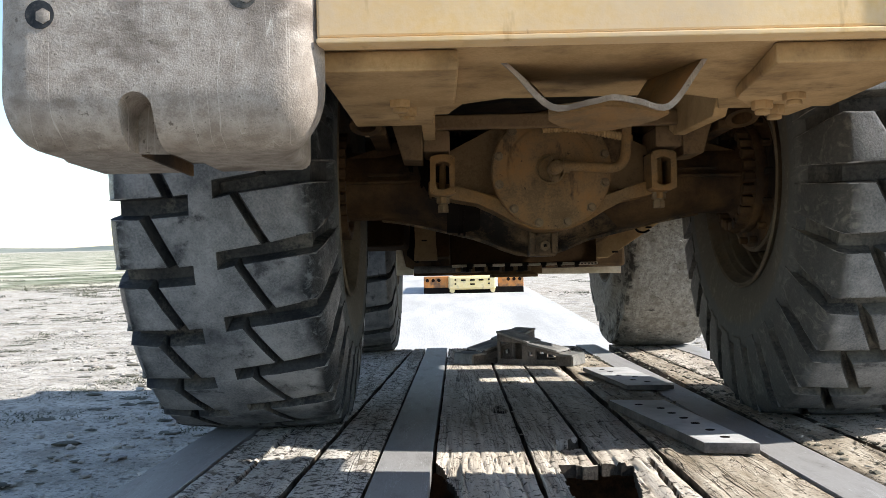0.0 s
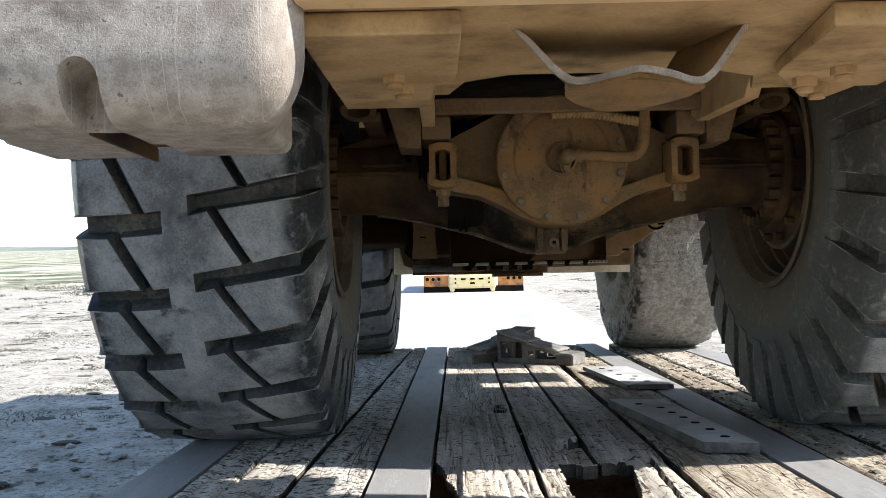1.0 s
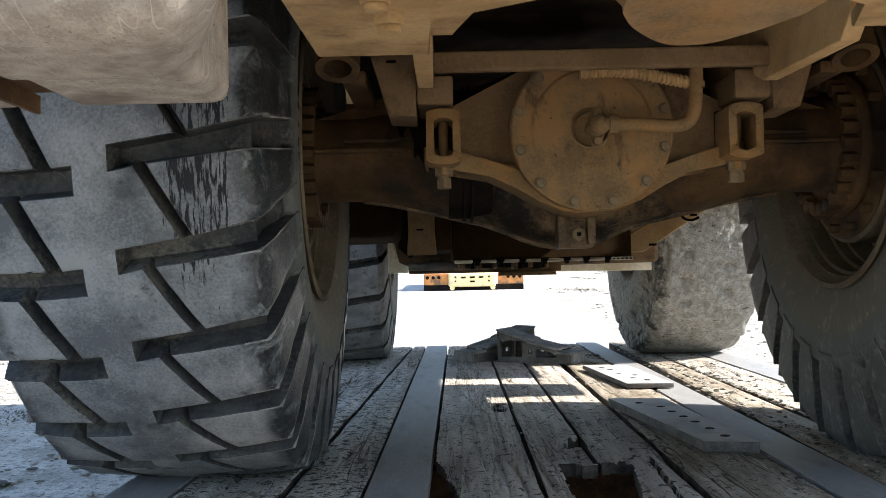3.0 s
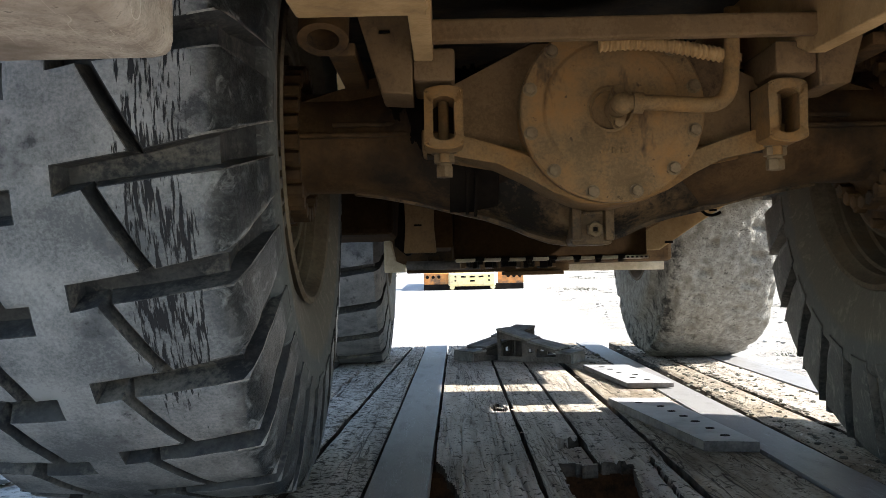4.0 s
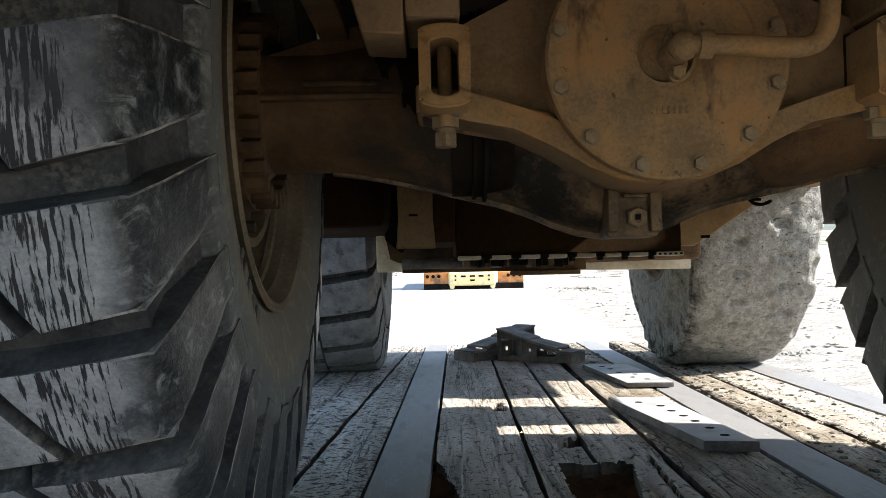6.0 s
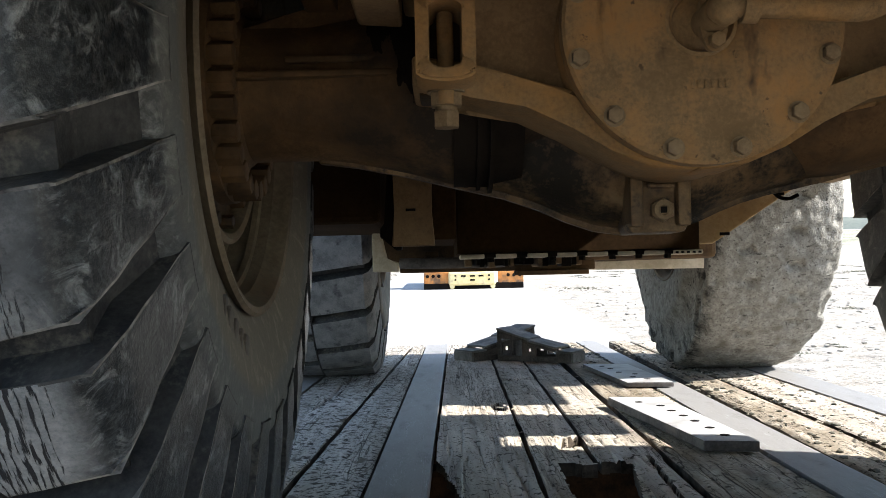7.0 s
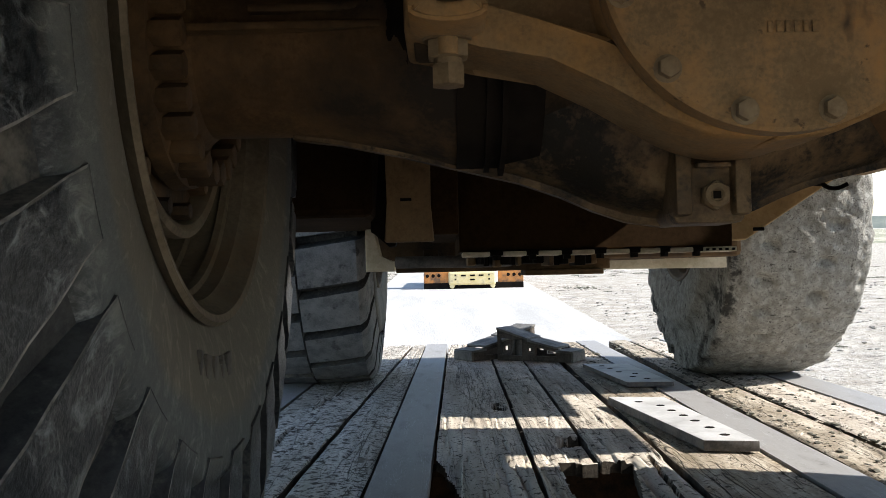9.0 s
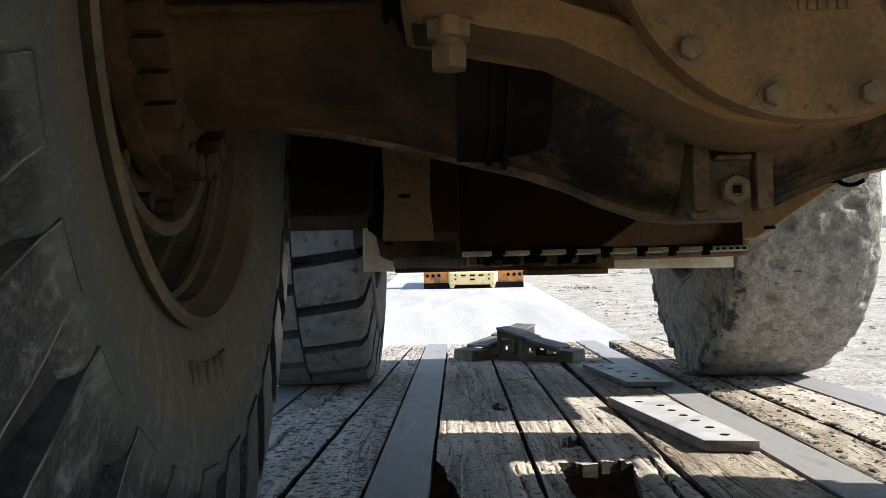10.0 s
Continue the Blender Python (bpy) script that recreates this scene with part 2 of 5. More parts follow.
M_BAR = material("dusty_bar_rubber", (0.115, 0.118, 0.122), (0.225, 0.225, 0.225), 0.85, 14, fine=160, bump=0.8, depth=0.006, patch=(0.07, 0.072, 0.075), patch_scale=16, patch_cut=0.62, patch_soft=0.05)
# near black; on the axle it also stands for deep shade
M_BLACK = material("black_steel_and_shade", (0.004, 0.003, 0.0025), (0.013, 0.010, 0.008), 0.8, 4, fine=40, bump=0.15, spec=0.08)
M_TREADPLATE = material("dust_covered_plate", (0.12, 0.115, 0.105), (0.27, 0.255, 0.23), 0.8, 9, fine=90, bump=0.3, patch=(0.10, 0.095, 0.085), patch_scale=7, patch_cut=0.6)
M_CLOD = material("dark_clod", (0.06, 0.056, 0.042), (0.15, 0.138, 0.105), 0.95, 8, fine=50)
M_PALE = material("dust_caked_pale_paint", (0.46, 0.39, 0.28), (0.66, 0.58, 0.45), 0.85, 6, fine=70)


def torn_rubber(name, rubbed, smear, side, side_dust, gloss):
    """Dusty worn tread faces with black chips torn along the way they roll."""
    m = material(name, (0.098, 0.104, 0.110), (0.26, 0.263, 0.264), 0.8, 6, fine=150, bump=0.6, depth=0.004,
                 patch=(0.05, 0.052, 0.056), patch_scale=7, patch_cut=0.62, patch_soft=0.05)
    nt = m.node_tree
    n, k = nt.nodes, nt.links
    b = n["Principled BSDF"]
    old = b.inputs["Base Color"].links[0].from_socket
    at = n.new("ShaderNodeAttribute")
    at.attribute_name = "rolled"
    mp = n.new("ShaderNodeMapping")
    mp.inputs["Scale"].default_value = (140, 15, 1)
    k.new(at.outputs["Vector"], mp.inputs["Vector"])
    ns = n.new("ShaderNodeTexNoise")
    ns.inputs["Scale"].default_value, ns.inputs["Detail"].default_value, ns.inputs["Roughness"].default_value = 1.0, 5, 0.6
    k.new(mp.outputs[0], ns.inputs["Vector"])
    where = n.new("ShaderNodeTexNoise")
    where.inputs["Scale"].default_value, where.inputs["Detail"].default_value = 7.0, 2
    k.new(at.outputs["Vector"], where.inputs["Vector"])
    add = n.new("ShaderNodeMath")
    add.operation = 'MULTIPLY_ADD'
    k.new(where.outputs["Fac"], add.inputs[0])
    add.inputs[1].default_value = 0.35
    k.new(ns.outputs["Fac"], add.inputs[2])
    # chips sit on the inner half of the tread
    sep = n.new("ShaderNodeSeparateXYZ")
    k.new(at.outputs["Vector"], sep.inputs[0])
    off = n.new("ShaderNodeMath")
    off.operation = 'SUBTRACT'
    k.new(sep.outputs[0], off.inputs[0])
    off.inputs[1].default_value = 0.185
    oabs = n.new("ShaderNodeMath")
    oabs.operation = 'ABSOLUTE'
    k.new(off.outputs[0], oabs.inputs[0])
    band = n.new("ShaderNodeMapRange")
    band.inputs["From Min"].default_value, band.inputs["From Max"].default_value = 0.045, 0.10
    band.inputs["To Min"].default_value, band.inputs["To Max"].default_value = 0.06, -0.22
    k.new(oabs.outputs[0], band.inputs["Value"])
    # and on one stretch of the round
    arc = n.new("ShaderNodeMath")
    arc.operation = 'ADD'
    k.new(sep.outputs[1], arc.inputs[0])
    arc.inputs[1].default_value = 1.28
    far = n.new("ShaderNodeMath")
    far.operation = 'ABSOLUTE'
    k.new(arc.outputs[0], far.inputs[0])
    gate = n.new("ShaderNodeMapRange")
    gate.inputs["From Min"].default_value, gate.inputs["From Max"].default_value = 0.55, 0.80
    gate.inputs["To Min"].default_value, gate.inputs["To Max"].default_value = 0.0, -0.30
    k.new(far.outputs[0], gate.inputs["Value"])
    sum2 = n.new("ShaderNodeMath")
    k.new(add.outputs[0], sum2.inputs[0])
    k.new(gate.outputs[0], sum2.inputs[1])
    tot = n.new("ShaderNodeMath")
    k.new(sum2.outputs[0], tot.inputs[0])
    k.new(band.outputs[0], tot.inputs[1])
    rm = n.new("ShaderNodeMapRange")
    rm.inputs["From Min"].default_value, rm.inputs["From Max"].default_value = 0.735, 0.775
    k.new(tot.outputs[0], rm.inputs["Value"])
    mx = n.new("ShaderNodeMix")
    mx.data_type = 'RGBA'
    k.new(rm.outputs[0], mx.inputs["Factor"])
    k.new(old, mx.inputs["A"])
    mx.inputs["B"].default_value = (0.016, 0.016, 0.018, 1)
    # one stretch of the round is darker
    wob = n.new("ShaderNodeMath")
    wob.operation = 'MULTIPLY_ADD'
    k.new(where.outputs["Fac"], wob.inputs[0])
    wob.inputs[1].default_value = 1.1
    k.new(sep.outputs[1], wob.inputs[2])
    dark_arc = n.new("ShaderNodeMapRange")
    dark_arc.inputs["From Min"].default_value, dark_arc.inputs["From Max"].default_value = -0.98, -1.5
    dark_arc.inputs["To Max"].default_value = 0.85
    k.new(wob.outputs[0], dark_arc.inputs["Value"])
    mx2 = n.new("ShaderNodeMix")
    mx2.data_type = 'RGBA'
    k.new(dark_arc.outputs[0], mx2.inputs["Factor"])
    k.new(mx.outputs["Result"], mx2.inputs["A"])
    mx2.inputs["B"].default_value = (0.035, 0.037, 0.040, 1)
    # the shoulder and side are rubbed black, with smears of dust
    ax = n.new("ShaderNodeMath")
    ax.operation = 'ABSOLUTE'
    k.new(sep.outputs[0], ax.inputs[0])
    jag = n.new("ShaderNodeMath")
    jag.operation = 'MULTIPLY_ADD'
    k.new(where.outputs["Fac"], jag.inputs[0])
    jag.inputs[1].default_value = 0.10
    k.new(ax.outputs[0], jag.inputs[2])
    sh = n.new("ShaderNodeMapRange")
    sh.inputs["From Min"].default_value, sh.inputs["From Max"].default_value = 0.295, 0.335
    k.new(jag.outputs[0], sh.inputs["Value"])
    sm = n.new("ShaderNodeTexNoise")
    sm.inputs["Scale"].default_value, sm.inputs["Detail"].default_value, sm.inputs["Distortion"].default_value = 13.0, 9, 1.4
    sm.inputs["Roughness"].default_value = 0.72
    k.new(at.outputs["Vector"], sm.inputs["Vector"])
    smr = n.new("ShaderNodeMapRange")
    smr.inputs["From Min"].default_value, smr.inputs["From Max"].default_value = 0.53, 0.70
    k.new(sm.outputs["Fac"], smr.inputs["Value"])
    dk = n.new("ShaderNodeMix")
    dk.data_type = 'RGBA'
    speck = n.new("ShaderNodeTexNoise")
    speck.inputs["Scale"].default_value, speck.inputs["Detail"].default_value, speck.inputs["Roughness"].default_value = 75.0, 6, 0.75
    k.new(at.outputs["Vector"], speck.inputs["Vector"])
    spr = n.new("ShaderNodeMapRange")
    spr.inputs["From Min"].default_value, spr.inputs["From Max"].default_value = 0.46, 0.72
    k.new(speck.outputs["Fac"], spr.inputs["Value"])
    both = n.new("ShaderNodeMath")
    both.operation = 'MULTIPLY_ADD'
    both.use_clamp = True
    k.new(spr.outputs[0], both.inputs[0])
    both.inputs[1].default_value = 0.3
    k.new(smr.outputs[0], both.inputs[2])
    k.new(both.outputs[0], dk.inputs["Factor"])
    dk.inputs["A"].default_value, dk.inputs["B"].default_value = (*rubbed, 1), (*smear, 1)
    mx3 = n.new("ShaderNodeMix")
    mx3.data_type = 'RGBA'
    k.new(sh.outputs[0], mx3.inputs["Factor"])
    k.new(mx2.outputs["Result"], mx3.inputs["A"])
    k.new(dk.outputs["Result"], mx3.inputs["B"])
    # the flat of the side wall is evenly grey with dust
    low = n.new("ShaderNodeMath")
    low.operation = 'MULTIPLY_ADD'
    k.new(where.outputs["Fac"], low.inputs[0])
    low.inputs[1].default_value = 0.12
    k.new(sep.outputs[2], low.inputs[2])
    flat = n.new("ShaderNodeMapRange")
    flat.inputs["From Min"].default_value, flat.inputs["From Max"].default_value = 0.735, 0.685
    k.new(low.outputs[0], flat.inputs["Value"])
    grey = n.new("ShaderNodeMix")
    grey.data_type = 'RGBA'
    k.new(both.outputs[0], grey.inputs["Factor"])
    grey.inputs["A"].default_value, grey.inputs["B"].default_value = (*side, 1), (*side_dust, 1)
    mxf = n.new("ShaderNodeMix")
    mxf.data_type = 'RGBA'
    k.new(flat.outputs[0], mxf.inputs["Factor"])
    k.new(mx3.outputs["Result"], mxf.inputs["A"])
    k.new(grey.outputs["Result"], mxf.inputs["B"])
    # brown dust lies on the side towards the rim
    wave = n.new("ShaderNodeMath")
    wave.operation = 'MULTIPLY_ADD'
    k.new(where.outputs["Fac"], wave.inputs[0])
    wave.inputs[1].default_value = 0.03
    k.new(sep.outputs[2], wave.inputs[2])
    near_rim = n.new("ShaderNodeMapRange")
    near_rim.inputs["From Min"].default_value, near_rim.inputs["From Max"].default_value = 0.60, 0.572
    k.new(wave.outputs[0], near_rim.inputs["Value"])
    tan = n.new("ShaderNodeMix")
    tan.data_type = 'RGBA'
    k.new(both.outputs[0], tan.inputs["Factor"])
    tan.inputs["A"].default_value, tan.inputs["B"].default_value = (0.125, 0.112, 0.088, 1), (0.22, 0.195, 0.155, 1)
    mx4 = n.new("ShaderNodeMix")
    mx4.data_type = 'RGBA'
    k.new(near_rim.outputs[0], mx4.inputs["Factor"])
    k.new(mxf.outputs["Result"], mx4.inputs["A"])
    k.new(tan.outputs["Result"], mx4.inputs["B"])
    k.new(mx4.outputs["Result"], b.inputs["Base Color"])
    # rubbed rubber shines more than dusty rubber
    bare = n.new("ShaderNodeMath")
    bare.operation = 'SUBTRACT'
    bare.use_clamp = True
    k.new(sh.outputs[0], bare.inputs[0])
    k.new(flat.outputs[0], bare.inputs[1])
    dry = n.new("ShaderNodeMapRange")
    dry.inputs["To Min"].default_value, dry.inputs["To Max"].default_value = 0.85, gloss
    k.new(bare.outputs[0], dry.inputs["Value"])
    k.new(dry.outputs[0], b.inputs["Roughness"])
    inv = n.new("ShaderNodeMath")
    inv.operation = 'SUBTRACT'
    inv.inputs[0].default_value = 1
    k.new(rm.outputs[0], inv.inputs[1])
    bp = n.new("ShaderNodeBump")
    bp.inputs["Strength"].default_value, bp.inputs["Distance"].default_value = 0.8, 0.004
    k.new(inv.outputs[0], bp.inputs["Height"])
    k.new(b.inputs["Normal"].links[0].from_socket, bp.inputs["Normal"])
    k.new(bp.outputs[0], b.inputs["Normal"])
    # worn, rounded edges
    worn_edge = n.new("ShaderNodeBevel")
    worn_edge.samples = 6
    worn_edge.inputs["Radius"].default_value = 0.016
    for q in list(n):
        if q.type == 'BUMP' and not q.inputs["Normal"].links:
            k.new(worn_edge.outputs[0], q.inputs["Normal"])
    return m


M_RUBBER = torn_rubber("rubbed_worn_rubber", (0.010, 0.013, 0.016), (0.20, 0.215, 0.22), (0.092, 0.099, 0.097), (0.185, 0.188, 0.174), 0.36)
# right tyre's copy: dustier, and lightened because more light reaches it
M_RUBBER_LIT = torn_rubber("lit_dusty_worn_rubber", (0.062, 0.064, 0.062), (0.19, 0.185, 0.165), (0.105, 0.108, 0.102), (0.17, 0.168, 0.152), 0.65)


def rubbed_shoulder(m, x0, x1, colour):
    """Rubs a black, blotchy band into a tyre's shoulder between x0 and x1 of its width."""
    n, k = m.node_tree.nodes, m.node_tree.links
    b = next(q for q in n if q.type == 'BSDF_PRINCIPLED')
    tc = n.new("ShaderNodeTexCoord")
    sep = n.new("ShaderNodeSeparateXYZ")
    k.new(tc.outputs["Object"], sep.inputs[0])
    away = n.new("ShaderNodeMath")
    away.operation = 'SUBTRACT'
    k.new(sep.outputs[0], away.inputs[0])
    away.inputs[1].default_value = (x0 + x1) / 2
    dist = n.new("ShaderNodeMath")
    dist.operation = 'ABSOLUTE'
    k.new(away.outputs[0], dist.inputs[0])
    band = n.new("ShaderNodeMapRange")
    band.inputs["From Min"].default_value, band.inputs["From Max"].default_value = 0.0, abs(x1 - x0)
    band.inputs["To Min"].default_value, band.inputs["To Max"].default_value = 0.30, -0.65
    k.new(dist.outputs[0], band.inputs["Value"])
    t = n.new("ShaderNodeTexNoise")
    t.inputs["Scale"].default_value, t.inputs["Detail"].default_value, t.inputs["Roughness"].default_value = 9.0, 9, 0.75
    k.new(tc.outputs["Object"], t.inputs["Vector"])
    both = n.new("ShaderNodeMath")
    both.operation = 'MULTIPLY_ADD'
    k.new(t.outputs["Fac"], both.inputs[0])
    both.inputs[1].default_value = 2.4
    k.new(band.outputs[0], both.inputs[2])
    cut = n.new("ShaderNodeMapRange")
    cut.inputs["From Min"].default_value, cut.inputs["From Max"].default_value = 1.34, 1.64
    cut.inputs["To Max"].default_value = 0.92
    k.new(both.outputs[0], cut.inputs["Value"])
    mx = n.new("ShaderNodeMix")
    mx.data_type = 'RGBA'
    k.new(cut.outputs[0], mx.inputs["Factor"])
    k.new(b.inputs["Base Color"].links[0].from_socket, mx.inputs["A"])
    mx.inputs["B"].default_value = (*colour, 1)
    k.new(mx.outputs["Result"], b.inputs["Base Color"])


rubbed_shoulder(M_BALD, -0.36, -0.22, (0.022, 0.021, 0.020))


# ---- mesh tools ----
def mesh_from(bm, name, mats, smooth=None):
    bmesh.ops.recalc_face_normals(bm, faces=bm.faces)
    me = bpy.data.meshes.new(name)
    bm.to_mesh(me)
    bm.free()
    for m in mats:
        me.materials.append(m)
    if smooth is not None:
        me.polygons.foreach_set("use_smooth", [True] * len(me.polygons))
        me.set_sharp_from_angle(angle=radians(smooth))
        for p in me.polygons:
            if p.area > 0.006 or len(p.vertices) > 8:
                p.use_smooth = False
    return me


def part(name, bm, mat, parent=None, label="", smooth=35):
    """Links a bmesh (or a ready mesh) as ONE mesh object, under a thing if one is given."""
    me = bm if isinstance(bm, bpy.types.Mesh) else mesh_from(bm, name, mat if isinstance(mat, list) else [mat], smooth)
    ob = new(name, me)
    if parent is not None:
        ob.parent = parent
    if label:
        ob["label"] = label
    return ob


def box(bm, x0, x1, y0, y1, z0, z1, bevel=0.0, seg=2, m=None):
    vs = [bm.verts.new((x, y, z)) for x in (x0, x1) for y in (y0, y1) for z in (z0, z1)]
    fs = [bm.faces.new([vs[i] for i in q]) for q in ((0, 1, 3, 2), (4, 6, 7, 5), (0, 4, 5, 1), (2, 3, 7, 6), (0, 2, 6, 4), (1, 5, 7, 3))]
    if m:
        bmesh.ops.transform(bm, matrix=m, verts=vs)
    if bevel:
        bmesh.ops.bevel(bm, geom=list({e for f in fs for e in f.edges}), offset=bevel, segments=seg, affect='EDGES', profile=0.5)
    return vs


def prism(bm, pts, axis, a, b, bevel=0.0, seg=2):
    """A polygon swept along an axis: pts are the other two coordinates in order (xy, xz or yz)."""
    def at(p, v):
        return {'x': (v, p[0], p[1]), 'y': (p[0], v, p[1]), 'z': (p[0], p[1], v)}[axis]
    lo, hi = [bm.verts.new(at(p, a)) for p in pts], [bm.verts.new(at(p, b)) for p in pts]
    n = len(pts)
    fs = [bm.faces.new(lo), bm.faces.new(hi)] + [bm.faces.new((lo[i], lo[(i + 1) % n], hi[(i + 1) % n], hi[i])) for i in range(n)]
    if bevel:
        bmesh.ops.bevel(bm, geom=list({e for f in fs for e in f.edges}), offset=bevel, segments=seg, affect='EDGES', profile=0.5)
    return lo + hi


def rod(bm, p, q, r, seg=16, r2=None, bevel=0.0):
    p, q = Vector(p), Vector(q)
    m = Matrix.Translation((p + q) / 2) @ (q - p).to_track_quat('Z', 'Y').to_matrix().to_4x4()
    res = bmesh.ops.create_cone(bm, cap_ends=True, segments=seg, radius1=r, radius2=r if r2 is None else r2, depth=(q - p).length, matrix=m)
    if bevel:
        vs = set(res["verts"])
        es = [e for e in bm.edges if e.verts[0] in vs and e.verts[1] in vs and len(e.link_faces) == 2 and any(len(f.verts) > 4 for f in e.link_faces)]
        bmesh.ops.bevel(bm, geom=es, offset=bevel, segments=2, affect='EDGES', profile=0.5)
    return res["verts"]


def lathe(bm, profile, seg, axis='x', centre=(0, 0, 0), closed=False, mat=0, arc=1.0):
    """profile: (along the axis, radius) pairs, swept round the axis."""
    rings = []
    cx, cy, cz = centre
    for i in range(seg):
        a = 2 * math.pi * i / seg
        c, s = math.cos(a), math.sin(a)
        rings.append([bm.verts.new((cx + d, cy + r * c, cz + r * s) if axis == 'x' else (cx + r * c, cy + d, cz + r * s)) for d, r in profile])
    n = len(profile)
    for i in range(seg):
        p, q = rings[i], rings[(i + 1) % seg]
        for j in range(n if closed else n - 1):
            f = bm.faces.new((p[j], p[(j + 1) % n], q[(j + 1) % n], q[j]))
            f.material_index = mat
    return rings


def pipe(bm, pts, r, seg=12, ripple=0.0):
    """A tube along a smooth path."""
    path = []
    ps = [Vector(p) for p in pts]
    for i in range(len(ps) - 1):
        p0, p1, p2, p3 = ps[max(i - 1, 0)], ps[i], ps[i + 1], ps[min(i + 2, len(ps) - 1)]
        for k in range(10):
            t = k / 10
            path.append(0.5 * ((2 * p1) + (p2 - p0) * t + (2 * p0 - 5 * p1 + 4 * p2 - p3) * t * t + (3 * p1 - p0 - 3 * p2 + p3) * t ** 3))
    path.append(ps[-1])
    rings, up = [], None
    for i, p in enumerate(path):
        d = (path[min(i + 1, len(path) - 1)] - path[max(i - 1, 0)]).normalized()
        up = (Vector((0.13, 0.31, 1)) if up is None else up)
        u = (up - d * up.dot(d)).normalized()
        up = u
        v = d.cross(u)
        rr = r * (1 + ripple * (i % 2))
        rings.append([bm.verts.new(p + (u * math.cos(a) + v * math.sin(a)) * rr) for a in [2 * math.pi * k / seg for k in range(seg)]])
    for a, b in zip(rings, rings[1:]):
        for k in range(seg):
            bm.faces.new((a[k], a[(k + 1) % seg], b[(k + 1) % seg], b[k]))
    bm.faces.new(rings[0]), bm.faces.new(rings[-1])


def bolt(bm, p, way, r, h, washer=True):
    """A hexagon head standing on p along way."""
    p, w = Vector(p), Vector(way).normalized()
    if washer:
        rod(bm, p, p + w * h * 0.22, r * 1.3, 16)
    rod(bm, p, p + w * h, r, 6, bevel=r * 0.12)


def thing(name, label, category, m=None, group=""):
    ob = new(name)
    ob.empty_display_size = 0.1
    if m:
        ob.matrix_world = m
    return tagged(ob, label, category, group)


# ---- ground and distance ----
def ground_sheet():
    bm = bmesh.new()
    xs = [-4000, -600, -150, -60, -30] + [-18 + 0.75 * i for i in range(49)] + [30, 60, 150, 600, 4000]
    ys = [-4000, -300, -40, -12] + [-6 + 0.75 * i for i in range(60)] + [45, 60, 90, 200, 800, 4000]
    grid = [[None] * len(ys) for _ in xs]
    for i, x in enumerate(xs):
        for j, y in enumerate(ys):
            z = 0.06 * noise.fractal(Vector((x * 0.35, y * 0.35, 3.1)), 1.0, 2.0, 4) if abs(x) < 40 and -20 < y < 60 else 0.0
            if -3 < x < 4:
                z *= 0.35
            if y > 18:
                z *= max(0, (24 - y) / 6)
            grid[i][j] = bm.verts.new((x, y, z))
    for i in range(len(xs) - 1):
        for j in range(len(ys) - 1):
            bm.faces.new((grid[i][j], grid[i + 1][j], grid[i + 1][j + 1], grid[i][j + 1]))
    return tagged(part("ground", bm, M_GROUND), "pale dry dusty earth with scattered stones", "ground", kind="structure")


def strip(name, mat, label, category, quads, z):
    bm = bmesh.new()
    for q in quads:
        bm.faces.new([bm.verts.new((x, y, z)) for x, y in q])
    return tagged(part(name, bm, mat, smooth=None), label, category, kind="structure")


ground_sheet()
strip("road", M_ROAD, "pale gravel haul road with faint wheel tracks", "road", [[(-1.6, 7.5), (2.2, 7.5), (2.6, 90), (-1.2, 90)]], 0.05)
strip("scrub_field", M_SCRUB, "dry scrub field with green patches", "field", [[(-900, 40), (-60, 33), (-38, 27), (-24, 31), (-17, 26), (-11, 34), (-6, 46), (-6, 900), (-900, 900)], [(8, 75), (900, 60), (900, 900), (8, 900)]], 0.008)


def far_hills():
    bm = bmesh.new()
    lo, hi = [], []
    for i in range(121):
        a = radians(-75 + 150 * i / 120)
        d = 2400
        x, y = d * math.sin(a), d * math.cos(a)
        h = 14 + 12 * noise.fractal(Vector((i * 0.11, 0, 0)), 1.0, 2.0, 4) + (16 if a > 0.2 else 0)
        lo.append(bm.verts.new((x, y, -1)))
        hi.append(bm.verts.new((x * 1.05, y * 1.05, max(3, h))))
    for i in range(120):
        bm.faces.new((lo[i], lo[i + 1], hi[i + 1], hi[i]))
    tagged(part("backdrop", bm, M_HILL), "low dark hills along the horizon", "hills", kind="structure")


far_hills()

def clods(rnd, ball_v, ball_f):
    """Low dark lumps of trodden earth, half sunk in the ground."""
    verts, faces = [], []
    for k in range(1100):
        x, y = -1.4 - 10 * rnd.random() ** 1.3, 3.5 + 17 * rnd.random() ** 1.3
        r = 0.010 + 0.055 * rnd.random() ** 3
        o = len(verts)
        for c in ball_v:
            j = 0.7 + 0.6 * rnd.random()
            verts.append((x + c.x * r * 1.6 * j, y + c.y * r * j, 0.008 + c.z * r * 0.28 * j))
        faces += [tuple(o + q for q in f) for f in ball_f]
    me = bpy.data.meshes.new("earth_clods")
    me.from_pydata(verts, [], faces)
    me.materials.append(M_CLOD)
    tagged(new("earth_clods", me), "low dark clods of earth and weeds", "earth clods", kind="stuff")


